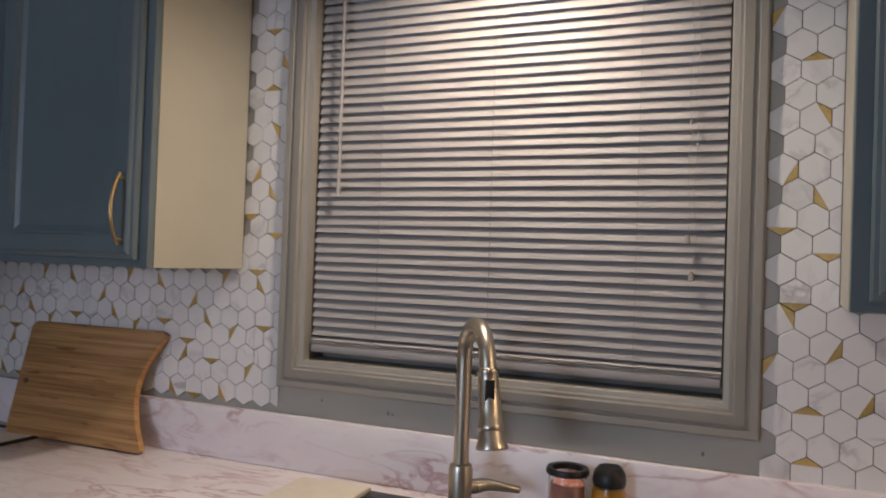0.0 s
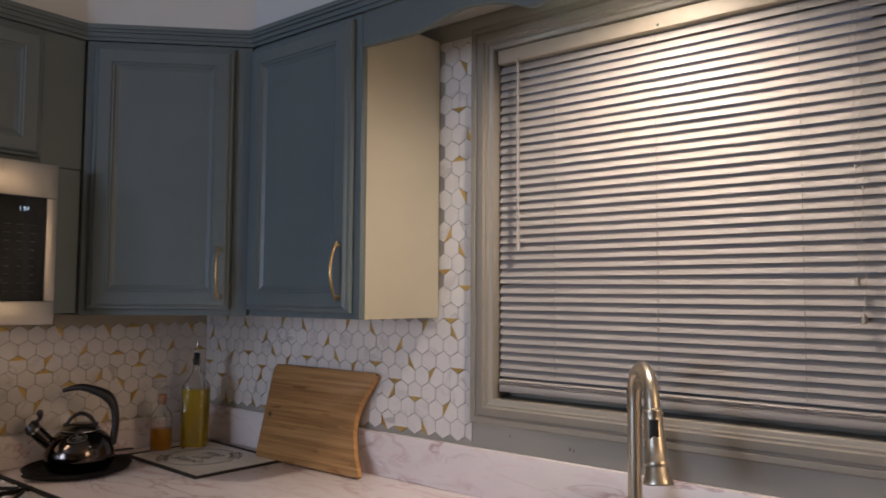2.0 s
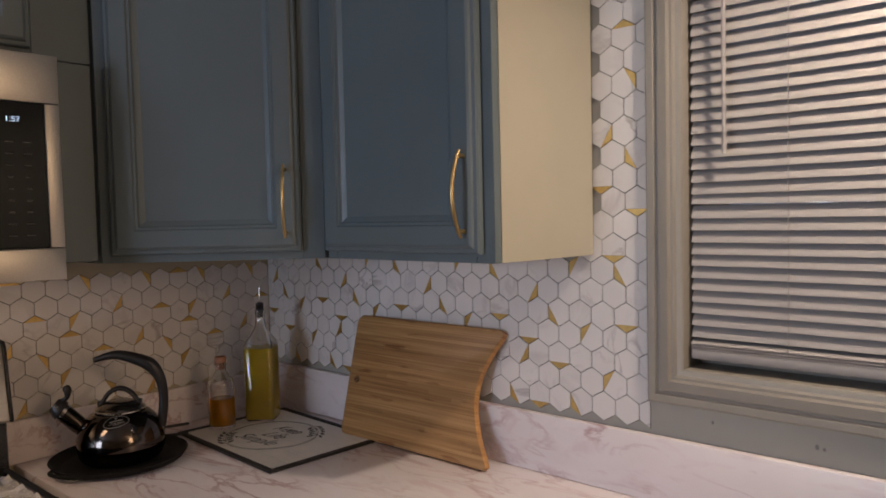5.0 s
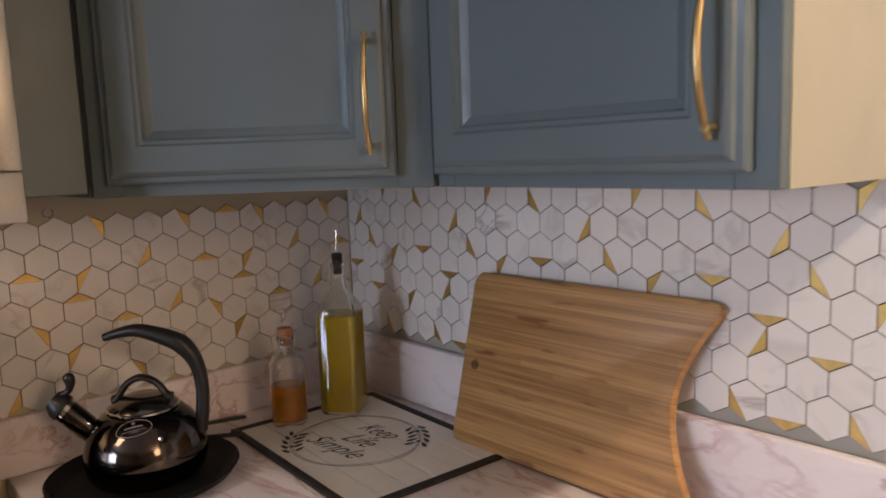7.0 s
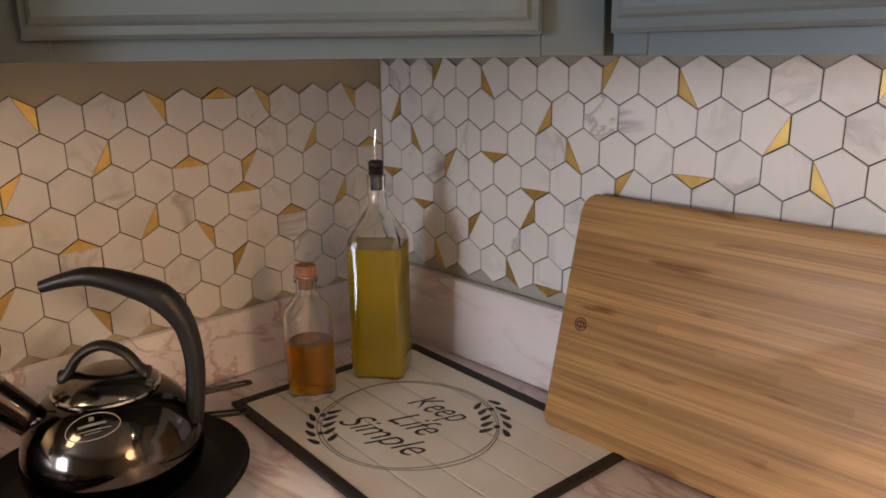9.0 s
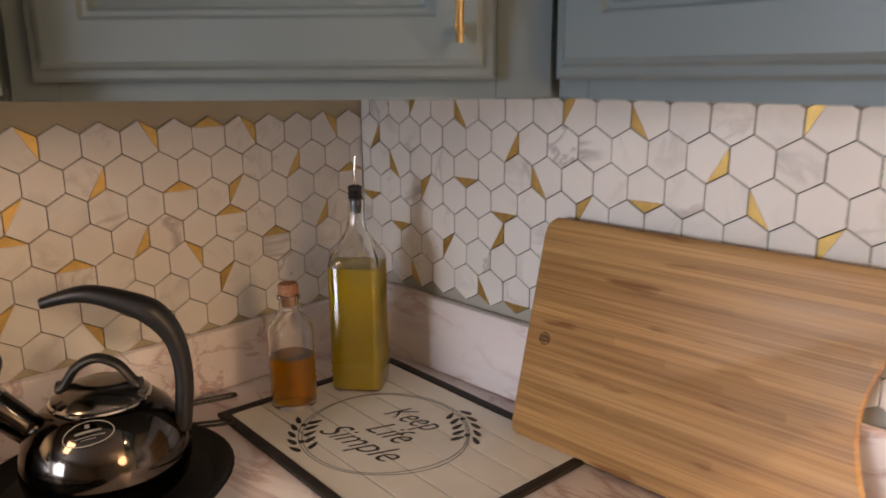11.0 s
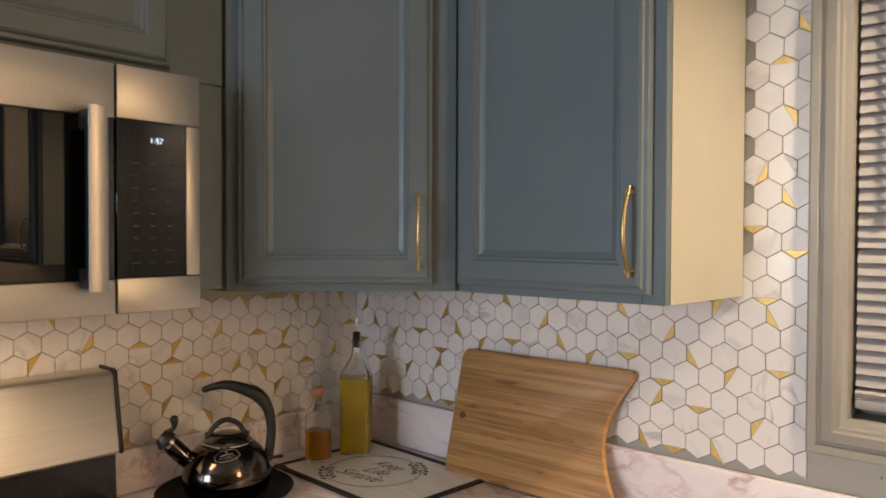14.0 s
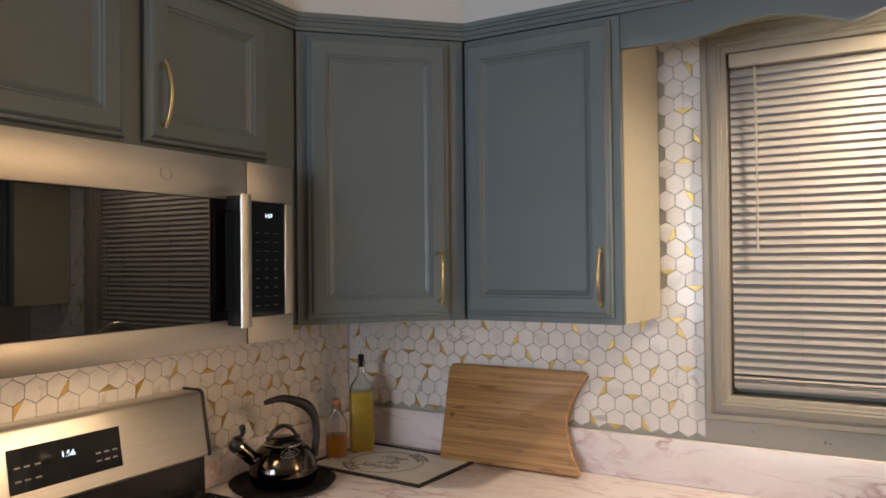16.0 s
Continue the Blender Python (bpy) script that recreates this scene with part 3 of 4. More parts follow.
d = part("door", band(0, 0.6080, 0.3235, 0.413), STEEL, mw, "stainless door with black glass")
part("lower_rail", band(0, 0.6080, 0, 0.0575), STEEL, d)
part("left_stile", band(0, 0.03, 0.058, 0.323), STEEL, d)
part("glass", box(0.0305, 0.6080, FY + 0.003, -MD - 0.001, 0.058, 0.323, 0.001, 1), MWGLASS, d, "black reflective glass")
bar = [(0.046, 0.044), (0.330, 0.044), (0.330, 0.036), (0.312, 0.029), (0.300, 0.0275), (0.076, 0.0275), (0.064, 0.029), (0.046, 0.036)]
b = prism([(FY - d0, z) for z, d0 in bar], 0.5485, 0.5755, "x", 0.002)
for z0, z1 in ((0.046, 0.078), (0.298, 0.330)):
    box(0.550, 0.574, FY - 0.034, FY + 0.0025, z0, z1, 0.003, bm=b)
grip = part("door_handle", b, BLACKPLASTIC, d, "black standing handle with a stainless face")
b = bmesh.new()
face = [(-0.0125, 0.0), (-0.0115, -0.0035), (-0.006, -0.0055), (0.0, -0.006), (0.006, -0.0055), (0.0115, -0.0035), (0.0125, 0.0)]
rings = [[b.verts.new((0.562 + 1.2 * x, FY - 0.0441 + y, z)) for x, y in face] for z in (0.043, 0.333)]
for k in range(6):
    b.faces.new((rings[0][k], rings[0][k + 1], rings[1][k + 1], rings[1][k]))
b.faces.new((rings[0][6], rings[0][0], rings[1][0], rings[1][6]))
b.faces.new(rings[0])
b.faces.new(rings[1])
part("handle_face", b, STEEL, grip, "rounded stainless strip")
part("badge", revolve([(0.0125, 0), (0.0142, 0), (0.0142, 0.0014), (0.0135, 0.0018), (0.0125, 0.0014)], 28, closed=True), STEEL, d, "thin round raised ring", m=pose(0.39, FY, 0.365, 90))
p = part("control_panel", band(0.6110, 0.761, 0.3245, 0.413), STEEL, mw, "stainless surround of the control panel")
part("lower_trim", band(0.6110, 0.761, 0, 0.0595), STEEL, p)
part("side_trim", band(0.7345, 0.761, 0.060, 0.324), STEEL, p)
g = part("keypad_glass", box(0.6113, 0.734, FY + 0.002, -MD - 0.001, 0.060, 0.324, 0.001, 1), BLACKGLASS, p, "black glass keypad")
text_mesh("clock_digits", "1:57", 0.0145, DIGIT, p, pose(0.680, FY + 0.0012, 0.292, 90, 0, 0), label="lit white clock digits", thin=0.0005)
for r in range(9):
    for c in range(3):
        z = 0.252 - r * 0.021
        w = 0.009 if 3 <= r <= 6 else 0.014
        h = 0.0035 if 3 <= r <= 6 else 0.002
        x = 0.643 + c * 0.030
        part("key_mark", box(x - w / 2, x + w / 2, FY + 0.0010, FY + 0.0019, z - h / 2, z + h / 2), KEYPRINT, g, smooth=None)

# ---- range ----
SX = 0.66
stove = empty("range", pose(0, -1.494, 0, 0, 0, 90), label="freestanding stainless gas range with foil-lined burners", category="range")
W = 0.760
part("body", box(0.002, W - 0.002, -SX, -0.012, 0.05, 0.900, 0.004), STEEL, stove)
part("oven_door", box(0.012, W - 0.012, -SX - 0.035, -SX - 0.001, 0.16, 0.78, 0.006), STEEL, stove)
part("cooktop", box(0, W, -SX - 0.02, -0.105, 0.9005, 0.922, 0.004), ENAMEL, stove, "black enamel cooktop")
b = prism([(-0.012, 0.9225), (-0.104, 0.9225), (-0.100, 1.034), (-0.012, 1.034)], 0.004, W - 0.004, "x")
part("vent_riser", b, ENAMEL, stove, "black rear vent")
b = prism([(-0.012, 1.0345), (-0.108, 1.0345), (-0.112, 1.040), (-0.084, 1.191), (-0.076, 1.198), (-0.012, 1.198)], 0, W, "x", 0.003)
bg = part("backguard", b, SATIN, stove, "stainless backguard")
cap = [(-0.013, 1.0345), (-0.113, 1.0345), (-0.1165, 1.040), (-0.0885, 1.195), (-0.079, 1.2035), (-0.013, 1.2035)]
for x0, x1 in ((-0.0065, -0.0005), (W + 0.0005, W + 0.0065)):
    part("end_cap", prism(cap, x0, x1, "x", 0.0015), BLACKPLASTIC, bg, "thin black end cap")
sl = math.degrees(math.atan2(0.028, 0.153))
BM = pose(0, -0.112, 1.036, -sl)
part("clock_glass", box(0.257, 0.513, -0.003, -0.0002, 0.034, 0.124, 0.001, 1), BLACKGLASS, bg, "black glass control display", m=BM)
text_mesh("clock_digits", "1:56", 0.019, DIGIT, bg, BM @ pose(0.385, -0.0036, 0.090, 90), label="lit white clock digits", thin=0.0006)
for x in (0.275, 0.295, 0.318, 0.455, 0.475, 0.495):
    for z in (0.058, 0.075) if x > 0.4 else (0.058, 0.085):
        part("key_mark", box(x - 0.006, x + 0.006, -0.0038, -0.0030, z - 0.0018, z + 0.0018), INKGREY, bg, m=BM, smooth=None)
for k in range(3):
    x0 = 0.012 + k * 0.2475
    x1, y0, y1, z = x0 + 0.240, -SX - 0.005, -0.125, 0.948
    b = None
    for xa in (x0 + 0.006, x1 - 0.006):
        b = box(xa - 0.0045, xa + 0.0045, y0, y1, z - 0.012, z, 0.003, 1, bm=b)
    for ya in (y0 + 0.006, (y0 + y1) / 2, y1 - 0.006):
        b = box(x0, x1, ya - 0.0045, ya + 0.0045, z - 0.012, z, 0.003, 1, bm=b)
    for j in range(2):
        cy = y0 + (y1 - y0) * (0.27 + 0.46 * j)
        cx = (x0 + x1) / 2
        for a in range(4):
            ang = math.radians(45 + 90 * a)
            e = (cx + 0.13 * math.cos(ang), cy + 0.15 * math.sin(ang))
            b = tube([(cx + 0.035 * math.cos(ang), cy + 0.035 * math.sin(ang), z - 0.004), (max(x0, min(x1, e[0])), max(y0, min(y1, e[1])), z - 0.004)], 0.0046, 6, bm=b)
    for xa in (x0 + 0.006, x1 - 0.006):
        for ya in (y0 + 0.006, y1 - 0.006):
            box(xa - 0.005, xa + 0.005, ya - 0.005, ya + 0.005, 0.922, z - 0.011, bm=b)
    part("grate", b, IRON, stove, "black cast iron grate")
rng = random.Random(2)
for bx, by in ((0.13, -0.26), (0.63, -0.26), (0.13, -0.53), (0.63, -0.53), (0.38, -0.39)):
    part("burner", revolve([(0, 0.9225), (0.045, 0.9225), (0.047, 0.930), (0.036, 0.932), (0.036, 0.938), (0, 0.939)], 24, m=Matrix.Translation((bx, by, 0))), IRON, stove)
    f = bmesh.new()
    n = 14
    grid = {}
    for i in range(n + 1):
        for j in range(n + 1):
            u, v = (i / n - 0.5) * 0.21, (j / n - 0.5) * 0.22
            r = max(abs(u), abs(v))
            if math.hypot(u, v) > 0.049:
                grid[i, j] = f.verts.new((bx + u, by + v, 0.925 + rng.uniform(0, 0.012) + max(0, r - 0.085) * 0.3))
    for i in range(n):
        for j in range(n):
            q = [(i, j), (i + 1, j), (i + 1, j + 1), (i, j + 1)]
            if all(k in grid for k in q):
                f.faces.new([grid[k] for k in q])
    bmesh.ops.solidify(f, geom=f.faces[:], thickness=0.0006)
    part("foil_liner", f, FOIL, stove, "crumpled aluminium foil liner", smooth=10)
for k in range(5):
    part("knob", revolve([(0, 0), (0.020, 0), (0.021, 0.006), (0.018, 0.026), (0, 0.028)], 20, m=pose(0.10 + 0.14 * k, -SX - 0.001, 0.845, 90)), STEEL, stove)

# ---- base cabinets ----
def base_cabinet(x0, x1, doors, label):
    c = empty("base_cabinet", pose(x0, 0, 0), label=label, category="cabinet")
    w = x1 - x0
    part("body", box(0, w, -0.625, -0.01, 0.10, TOP - 0.039), SLATE, c)
    part("plinth", box(0, w, -0.56, -0.02, 0, 0.0995), BLACKPLASTIC, c)
    for k in range(doors):
        a, e = w * k / doors + 0.015, w * (k + 1) / doors - 0.015
        d = part("door", stepped_panel(e - a, 0.56, DOOR), SLATE, c, smooth=20, m=pose(a, -0.6255, 0.13))
        handle(d, 0.03 if k else e - a - 0.03, 0.38, 0.53)
        part("drawer_front", stepped_panel(e - a, 0.14, DOOR[:7]), SLATE, c, smooth=20, m=pose(a, -0.6255, 0.71))


base_cabinet(0.72, 1.34, 1, "slate blue base cabinet under the marble worktop")
base_cabinet(1.341, 2.18, 2, "slate blue sink base cabinet under the window")
base_cabinet(2.181, 3.58, 3, "slate blue base cabinets past the sink")

# ---- sink and faucet ----
sink = empty("sink", pose(1.76, -0.35, TOP), label="dark composite drop-in sink under the window", category="sink")
b = bmesh.new()
rings = []
for hx, hy, z in ((0.376, 0.268, 0.0005), (0.376, 0.268, 0.007), (0.372, 0.264, 0.009), (0.335, 0.225, 0.009), (0.328, 0.218, 0.002), (0.318, 0.205, -0.18), (0.30, 0.19, -0.195)):
    rings.append([b.verts.new((sx * hx, sy * hy, z)) for sx, sy in ((-1, -1), (1, -1), (1, 1), (-1, 1))])
for p, q in zip(rings, rings[1:]):
    for i in range(4):
        b.faces.new((p[i], p[(i + 1) % 4], q[(i + 1) % 4], q[i]))
b.faces.new(rings[-1])
part("basin", b, SINKSTONE, sink)
part("drain", revolve([(0, 0.004), (0.03, 0.004), (0.042, 0.002), (0.042, 0.0), (0, 0)], 24, m=Matrix.Translation((0, 0, -0.195))), CHROME, sink)
thing("cutting_board", prism([(x, y) for x, y in ((0, 0), (0.16, 0.02), (0.15, 0.36), (-0.01, 0.35))], 0.0, 0.012, "z", 0.003), IVORY, "ivory plastic board lying over the sink edge", "cutting board", pose(1.352, -0.455, TOP + 0.0095))

FX, FYY = 1.713, -0.139
dirv = Vector((0.095, -0.121, 0)).normalized()
faucet = empty("faucet", pose(FX, FYY, TOP + 0.001), label="brushed nickel pull-down kitchen faucet", category="faucet")
part("base", revolve([(0, 0), (0.030, 0), (0.031, 0.004), (0.024, 0.010), (0.0225, 0.05), (0.0235, 0.095), (0.021, 0.105), (0.0155, 0.108), (0, 0.108)], 28), NICKEL, faucet)
R = 0.0665
z0, arch = 0.307, []
arch = [(0, 0, 0.10), (0, 0, 0.20), (0, 0, z0 - 0.02)]
for i in range(13):
    a = math.pi - (math.pi - 0.12) * i / 12
    arch.append(dirv * (R + R * math.cos(a)) + Vector((0, 0, z0 + R * math.sin(a))))
arch.append(Vector(arch[-1]) + (Vector(arch[-1]) - Vector(arch[-2])).normalized() * 0.012)
part("spout", tube(arch, 0.0145, 16), NICKEL, faucet)
tip = Vector(arch[-1])
down = (Vector(arch[-1]) - Vector(arch[-2])).normalized()
turn = (-down).to_track_quat("Z", "Y").to_matrix().to_4x4()
hm = Matrix.Translation(tip) @ turn
head = part("spray_head", revolve([(0, 0.002), (0.0155, 0.002), (0.0190, -0.001), (0.0195, -0.005), (0.0178, -0.008), (0.0178, -0.020), (0.0195, -0.065), (0.0205, -0.088), (0.0228, -0.091), (0.0228, -0.099), (0.0210, -0.102), (0.0240, -0.118), (0.0275, -0.128), (0.0270, -0.132), (0.018, -0.134), (0, -0.133)], 28, m=hm), NICKEL, faucet)
side = Vector((-dirv.y, dirv.x, 0))
bm_ = prism([(-0.0085, 0.022), (-0.0085, -0.016), (-0.0060, -0.0215), (0.0, -0.0240), (0.0060, -0.0215), (0.0085, -0.016), (0.0085, 0.022)], -0.0035, 0.0035, "y", 0.001)
out = (Vector((2.25, -1.5, 1.1)) - Vector((FX, FYY, 1.1)))
out.z = 0
out.normalize()
face = Matrix.Translation(tip + down * 0.036 + out * 0.0176) @ Matrix(((-out.y, -out.x, 0, 0), (out.x, -out.y, 0, 0), (0, 0, 1, 0), (0, 0, 0, 1))) 
bm_.transform(face)
part("spray_button", bm_, BLACKPLASTIC, head, "black spray toggle")
b = tube([(0, 0, 0.062), side * 0.03 + Vector((0, 0, 0.062))], 0.014, 14)
tube(curve([side * 0.03 + Vector((0, 0, 0.062)), side * 0.05 + Vector((0, 0, 0.064)), side * 0.09 - dirv * -0.01 + Vector((0, 0, 0.060)), side * 0.115 + dirv * 0.01 + Vector((0, 0, 0.054))], 4), [0.0145, 0.0145, 0.014, 0.0135, 0.0125, 0.0115, 0.0105, 0.010, 0.0095, 0.009, 0.0085, 0.0085, 0.008], 12, bm=b)
part("lever", b, NICKEL, faucet)

# jars beside the faucet
jar = empty("soap_jar", pose(1.900, -0.062, TOP), label="clear jar of pink soap with a black rim", category="jar")
part("glass", revolve([(0, 0), (0.032, 0), (0.036, 0.006), (0.036, 0.088), (0.033, 0.096), (0.030, 0.096), (0.033, 0.086), (0.033, 0.006), (0, 0.005)], 28), CLEAR, jar)
part("soap", revolve([(0, 0.0055), (0.0325, 0.0065), (0.0325, 0.078), (0, 0.079)], 24), PINKSOAP, jar, "pink soap")
part("rim", revolve([(0.030, 0.0965), (0.040, 0.0965), (0.041, 0.102), (0.038, 0.108), (0.030, 0.107)], 28, closed=True), BLACKPLASTIC, jar, "black ring lid")
jar2 = empty("soap_bottle", pose(1.978, -0.060, TOP), label="clear bottle of amber soap with a black cap", category="bottle")
part("glass", revolve([(0, 0), (0.028, 0), (0.031, 0.005), (0.031, 0.072), (0.027, 0.085), (0.024, 0.085), (0.028, 0.07), (0.028, 0.006), (0, 0.005)], 28), CLEAR, jar2)
part("soap", revolve([(0, 0.0055), (0.0283, 0.0065), (0.0283, 0.0735), (0.0255, 0.081), (0, 0.081)], 24), AMBERSOAP, jar2, "amber soap")
part("cap", revolve([(0, 0.122), (0.020, 0.120), (0.028, 0.110), (0.031, 0.096), (0.030, 0.0855), (0, 0.0855)], 24), BLACKPLASTIC, jar2, "black flip cap")

# ---- cutting board on the worktop ----
BW, BH, BT = 0.456, 0.294, 0.018
dent = curve([(BW - 0.004, 0.006, 0), (BW - 0.016, 0.030, 0), (BW - 0.034, 0.062, 0), (BW - 0.052, 0.115, 0), (BW - 0.055, 0.160, 0), (BW - 0.044, 0.205, 0), (BW - 0.024, 0.246, 0), (BW - 0.004, 0.276, 0)], 4)
outline = [(0.012, 0.0)] + [(0.0035, 0.0035), (0, 0.012)] + [(0, BH - 0.024), (0.002, BH - 0.014), (0.007, BH - 0.006), (0.016, BH)]
outline += [(BW - 0.018, BH), (BW - 0.008, BH - 0.002), (BW - 0.001, BH - 0.009)]
outline += [(p.x, p.y) for p in reversed(dent)] + [(BW - 0.010, 0.0)]
b = prism(outline, -BT / 2, BT / 2, "y", 0.0025)
lean = 14.2
board = empty("chopping_board", pose(0.4255, -0.0905, TOP + 0.0025, 0, 0, 0) @ pose(0, 0, 0, -lean, 0, 0.6), label="bamboo chopping board with a scooped end, leaning on the wall", category="chopping board")
part("board", b, BAMBOO, board)
b = bmesh.new()
lo = [b.verts.new((p.x + 0.0006, -BT / 2 + 0.002, p.y)) for p in dent]
hi = [b.verts.new((p.x + 0.0006, BT / 2 - 0.002, p.y)) for p in dent]
lo2 = [b.verts.new((p.x - 0.001, -BT / 2 + 0.002, p.y)) for p in dent]
hi2 = [b.verts.new((p.x - 0.001, BT / 2 - 0.002, p.y)) for p in dent]
for i in range(len(dent) - 1):
    b.faces.new((lo[i], lo[i + 1], hi[i + 1], hi[i]))
    b.faces.new((lo2[i], hi2[i], hi2[i + 1], lo2[i + 1]))
    b.faces.new((lo[i], lo2[i], lo2[i + 1], lo[i + 1]))
    b.faces.new((hi[i], hi[i + 1], hi2[i + 1], hi2[i]))
part("scooped_edge", b, BAMBOO_EDGE, board, "pale orange end grain edge")
b = None
for r0 in (0.0038, 0.0072):
    b = revolve([(r0, -0.0003), (r0 + 0.0011, -0.0003), (r0 + 0.0011, 0.0004), (r0, 0.0004)], 24, bm=b, closed=True)
for y, w in ((-0.0022, 0.0066), (0.0022, 0.0066)):
    b = box(-w, w, y - 0.0006, y + 0.0006, -0.0002, 0.0003, bm=b)
b = box(-0.0006, 0.0006, -0.0068, 0.0068, -0.0001, 0.0002, bm=b)
part("stamp", b, BURNT, board, "small burnt round mark", m=pose(0.030, -BT / 2 - 0.0004, 0.135, 90))

# ---- framed sign lying in the corner ----
sign = empty("framed_sign", pose(0.322, -0.210, TOP + 0.0005, 0, 0, -3.2), label="whitewashed wooden sign in a black frame, lying on the worktop", category="sign")
SW, SH = 0.430, 0.312
for k in range(6):
    y0 = -SH / 2 + 0.014 + k * (SH - 0.028) / 6
    part("plank", box(-SW / 2 + 0.014, SW / 2 - 0.014, y0 + 0.0009, y0 + (SH - 0.028) / 6 - 0.0009, 0.0005, 0.004, 0.0006, 1), SIGNWOOD, sign)
for x0, x1, y0, y1 in ((-SW / 2, SW / 2, -SH / 2, -SH / 2 + 0.0135), (-SW / 2, SW / 2, SH / 2 - 0.0135, SH / 2), (-SW / 2, -SW / 2 + 0.0135, -SH / 2 + 0.0137, SH / 2 - 0.0137), (SW / 2 - 0.0135, SW / 2, -SH / 2 + 0.0137, SH / 2 - 0.0137)):
    part("frame_strip", box(x0, x1, y0, y1, 0, 0.006, 0.001), FRAMEBLACK, sign, "black frame strip")
for body, dx, dy, wide in (("Keep", -0.021, 0.042, 0.086), ("Life", -0.010, -0.007, 0.068), ("Simple", -0.016, -0.053, 0.132)):
    text_mesh("lettering", body, 0.056, INK, sign, pose(dx, dy, 0.0044, 0, 0, 8), 0.62, 0.0002, "black slanted lettering", 0.0006, wide)
for k, rr in enumerate((0.1085, 0.1125)):
    b = bmesh.new()
    pts = [((rr + 0.003 * math.sin(3 * a + k)) * 1.05 * math.cos(a), rr * math.sin(a), 0.0043) for a in (2 * math.pi * i / 72 for i in range(73))]
    part("wreath_line", tube(pts, 0.0006, 5, bm=b), INKGREY, sign, m=pose(-0.017, -0.008, 0))
for s in (-1, 1):
    b = None
    for i in range(5):
        a = math.radians(36 + 9.5 * i)
        for sd in (-1, 1):
            rr = 0.110 + sd * 0.012
            p = Vector((s * rr * 1.05 * math.cos(a), s * rr * math.sin(a), 0.0045))
            leaf = [(0.0105 * math.cos(t), 0.0036 * math.sin(t) * (1 - 0.4 * math.cos(t))) for t in (2 * math.pi * j / 8 for j in range(8))]
            ang = a + sd * 0.7 + 1.4
            b2 = prism(leaf, -0.0002, 0.0003, "z")
            b2.transform(Matrix.Translation(p) @ Matrix.Rotation(ang, 4, "Z"))
            b = merge(b, b2)
    for a in (math.radians(42), math.radians(66)):
        revolve([(0, -0.0001), (0.0042, -0.0001), (0.0042, 0.0003), (0, 0.0004)], 9, bm=b, m=Matrix.Translation((s * 0.115 * math.cos(a), s * 0.110 * math.sin(a), 0.0046)))
    part("leaf_sprig", b, INK, sign, "black printed leaves", m=pose(-0.017, -0.008, 0))

# black wire rack behind the kettle
rack = empty("wire_rack", pose(0, 0, TOP + 0.001), label="small black wire rack lying behind the kettle", category="rack")
for (x0, y0), (x1, y1), z in (((0.055, -0.400), (0.078, -0.322), 0.015), ((0.110, -0.425), (0.147, -0.362), 0.012)):
    side = Vector((y1 - y0, x0 - x1, 0)).normalized() * 0.0055
    a, c = Vector((x0, y0, z)), Vector((x1, y1, z))
    tip = (c - a).normalized() * 0.006
    part("prong", tube(curve([a + side, c + side, c + tip, c - side, a - side], 4), 0.0022, 8), BLACKPLASTIC, rack)
b = tube([(0.050, -0.397, 0.015), (0.114, -0.428, 0.012)], 0.003, 8)
for x, y, z in ((0.052, -0.398, 0.015), (0.112, -0.427, 0.012)):
    tube([(x, y, z), (x, y, 0)], 0.0028, 8, bm=b)
part("cross_bar", b, BLACKPLASTIC, rack)

# ---- kettle on a black griddle ----
KX, KY = 0.180, -0.531
grid_m = pose(0.184, -0.538, TOP + 0.0005, 0, 0, 229)
griddle = empty("griddle", grid_m, label="flat round black cast iron griddle under the kettle", category="griddle")
GA = math.degrees(math.atan2(-0.127, 0.034)) - 229
part("pour_lip", tube(curve([(0.126, -0.050, 0.012), (0.150, -0.030, 0.015), (0.157, 0, 0.016), (0.150, 0.030, 0.015), (0.126, 0.050, 0.012)], 5), 0.0045, 10), IRON, griddle, m=pose(0, 0, 0, 0, 0, GA))
part("plate", revolve([(0, 0), (0.118, 0), (0.118, 0.005), (0, 0.005)], 48), IRON, griddle)
part("rim", revolve([(0.1182, 0), (0.136, 0.006), (0.145, 0.018), (0.1415, 0.020), (0.132, 0.010), (0.1182, 0.005)], 48, closed=True), IRON, griddle)
kettle = empty("kettle", pose(KX, KY, TOP + 0.0060, 0, 0, 233) @ Matrix.Diagonal((0.88, 0.88, 0.98, 1)), label="dark chrome whistling kettle with black handle", category="kettle")
part("body", revolve([(0, 0), (0.086, 0), (0.092, 0.003), (0.101, 0.014), (0.1055, 0.032), (0.1045, 0.052), (0.097, 0.075), (0.083, 0.096), (0.070, 0.1065), (0.062, 0.111), (0, 0.111)], 64), KETTLE, kettle)
lid = part("lid", revolve([(0, 0.1115), (0.0585, 0.1115), (0.0602, 0.114), (0.0590, 0.117), (0.048, 0.126), (0.029, 0.133), (0, 0.135)], 56), LIDMETAL, kettle, "domed lid")
part("lid_rim", revolve([(0.0594, 0.1112), (0.0622, 0.1125), (0.0622, 0.1150), (0.0594, 0.1165)], 56, closed=True), CHROME, lid, "bright chrome rim")
b = tube(curve([(0.052, 0, 0.127), (0.044, 0, 0.129), (0.026, 0, 0.151), (0.0, 0, 0.161), (-0.026, 0, 0.151), (-0.044, 0, 0.129), (-0.052, 0, 0.127)], 5), [0.0075] * 6 + [0.0058] * 19 + [0.0075] * 6, 10, squash=1.5)
part("lid_handle", b, BLACKPLASTIC, lid, "black looped lid grip")
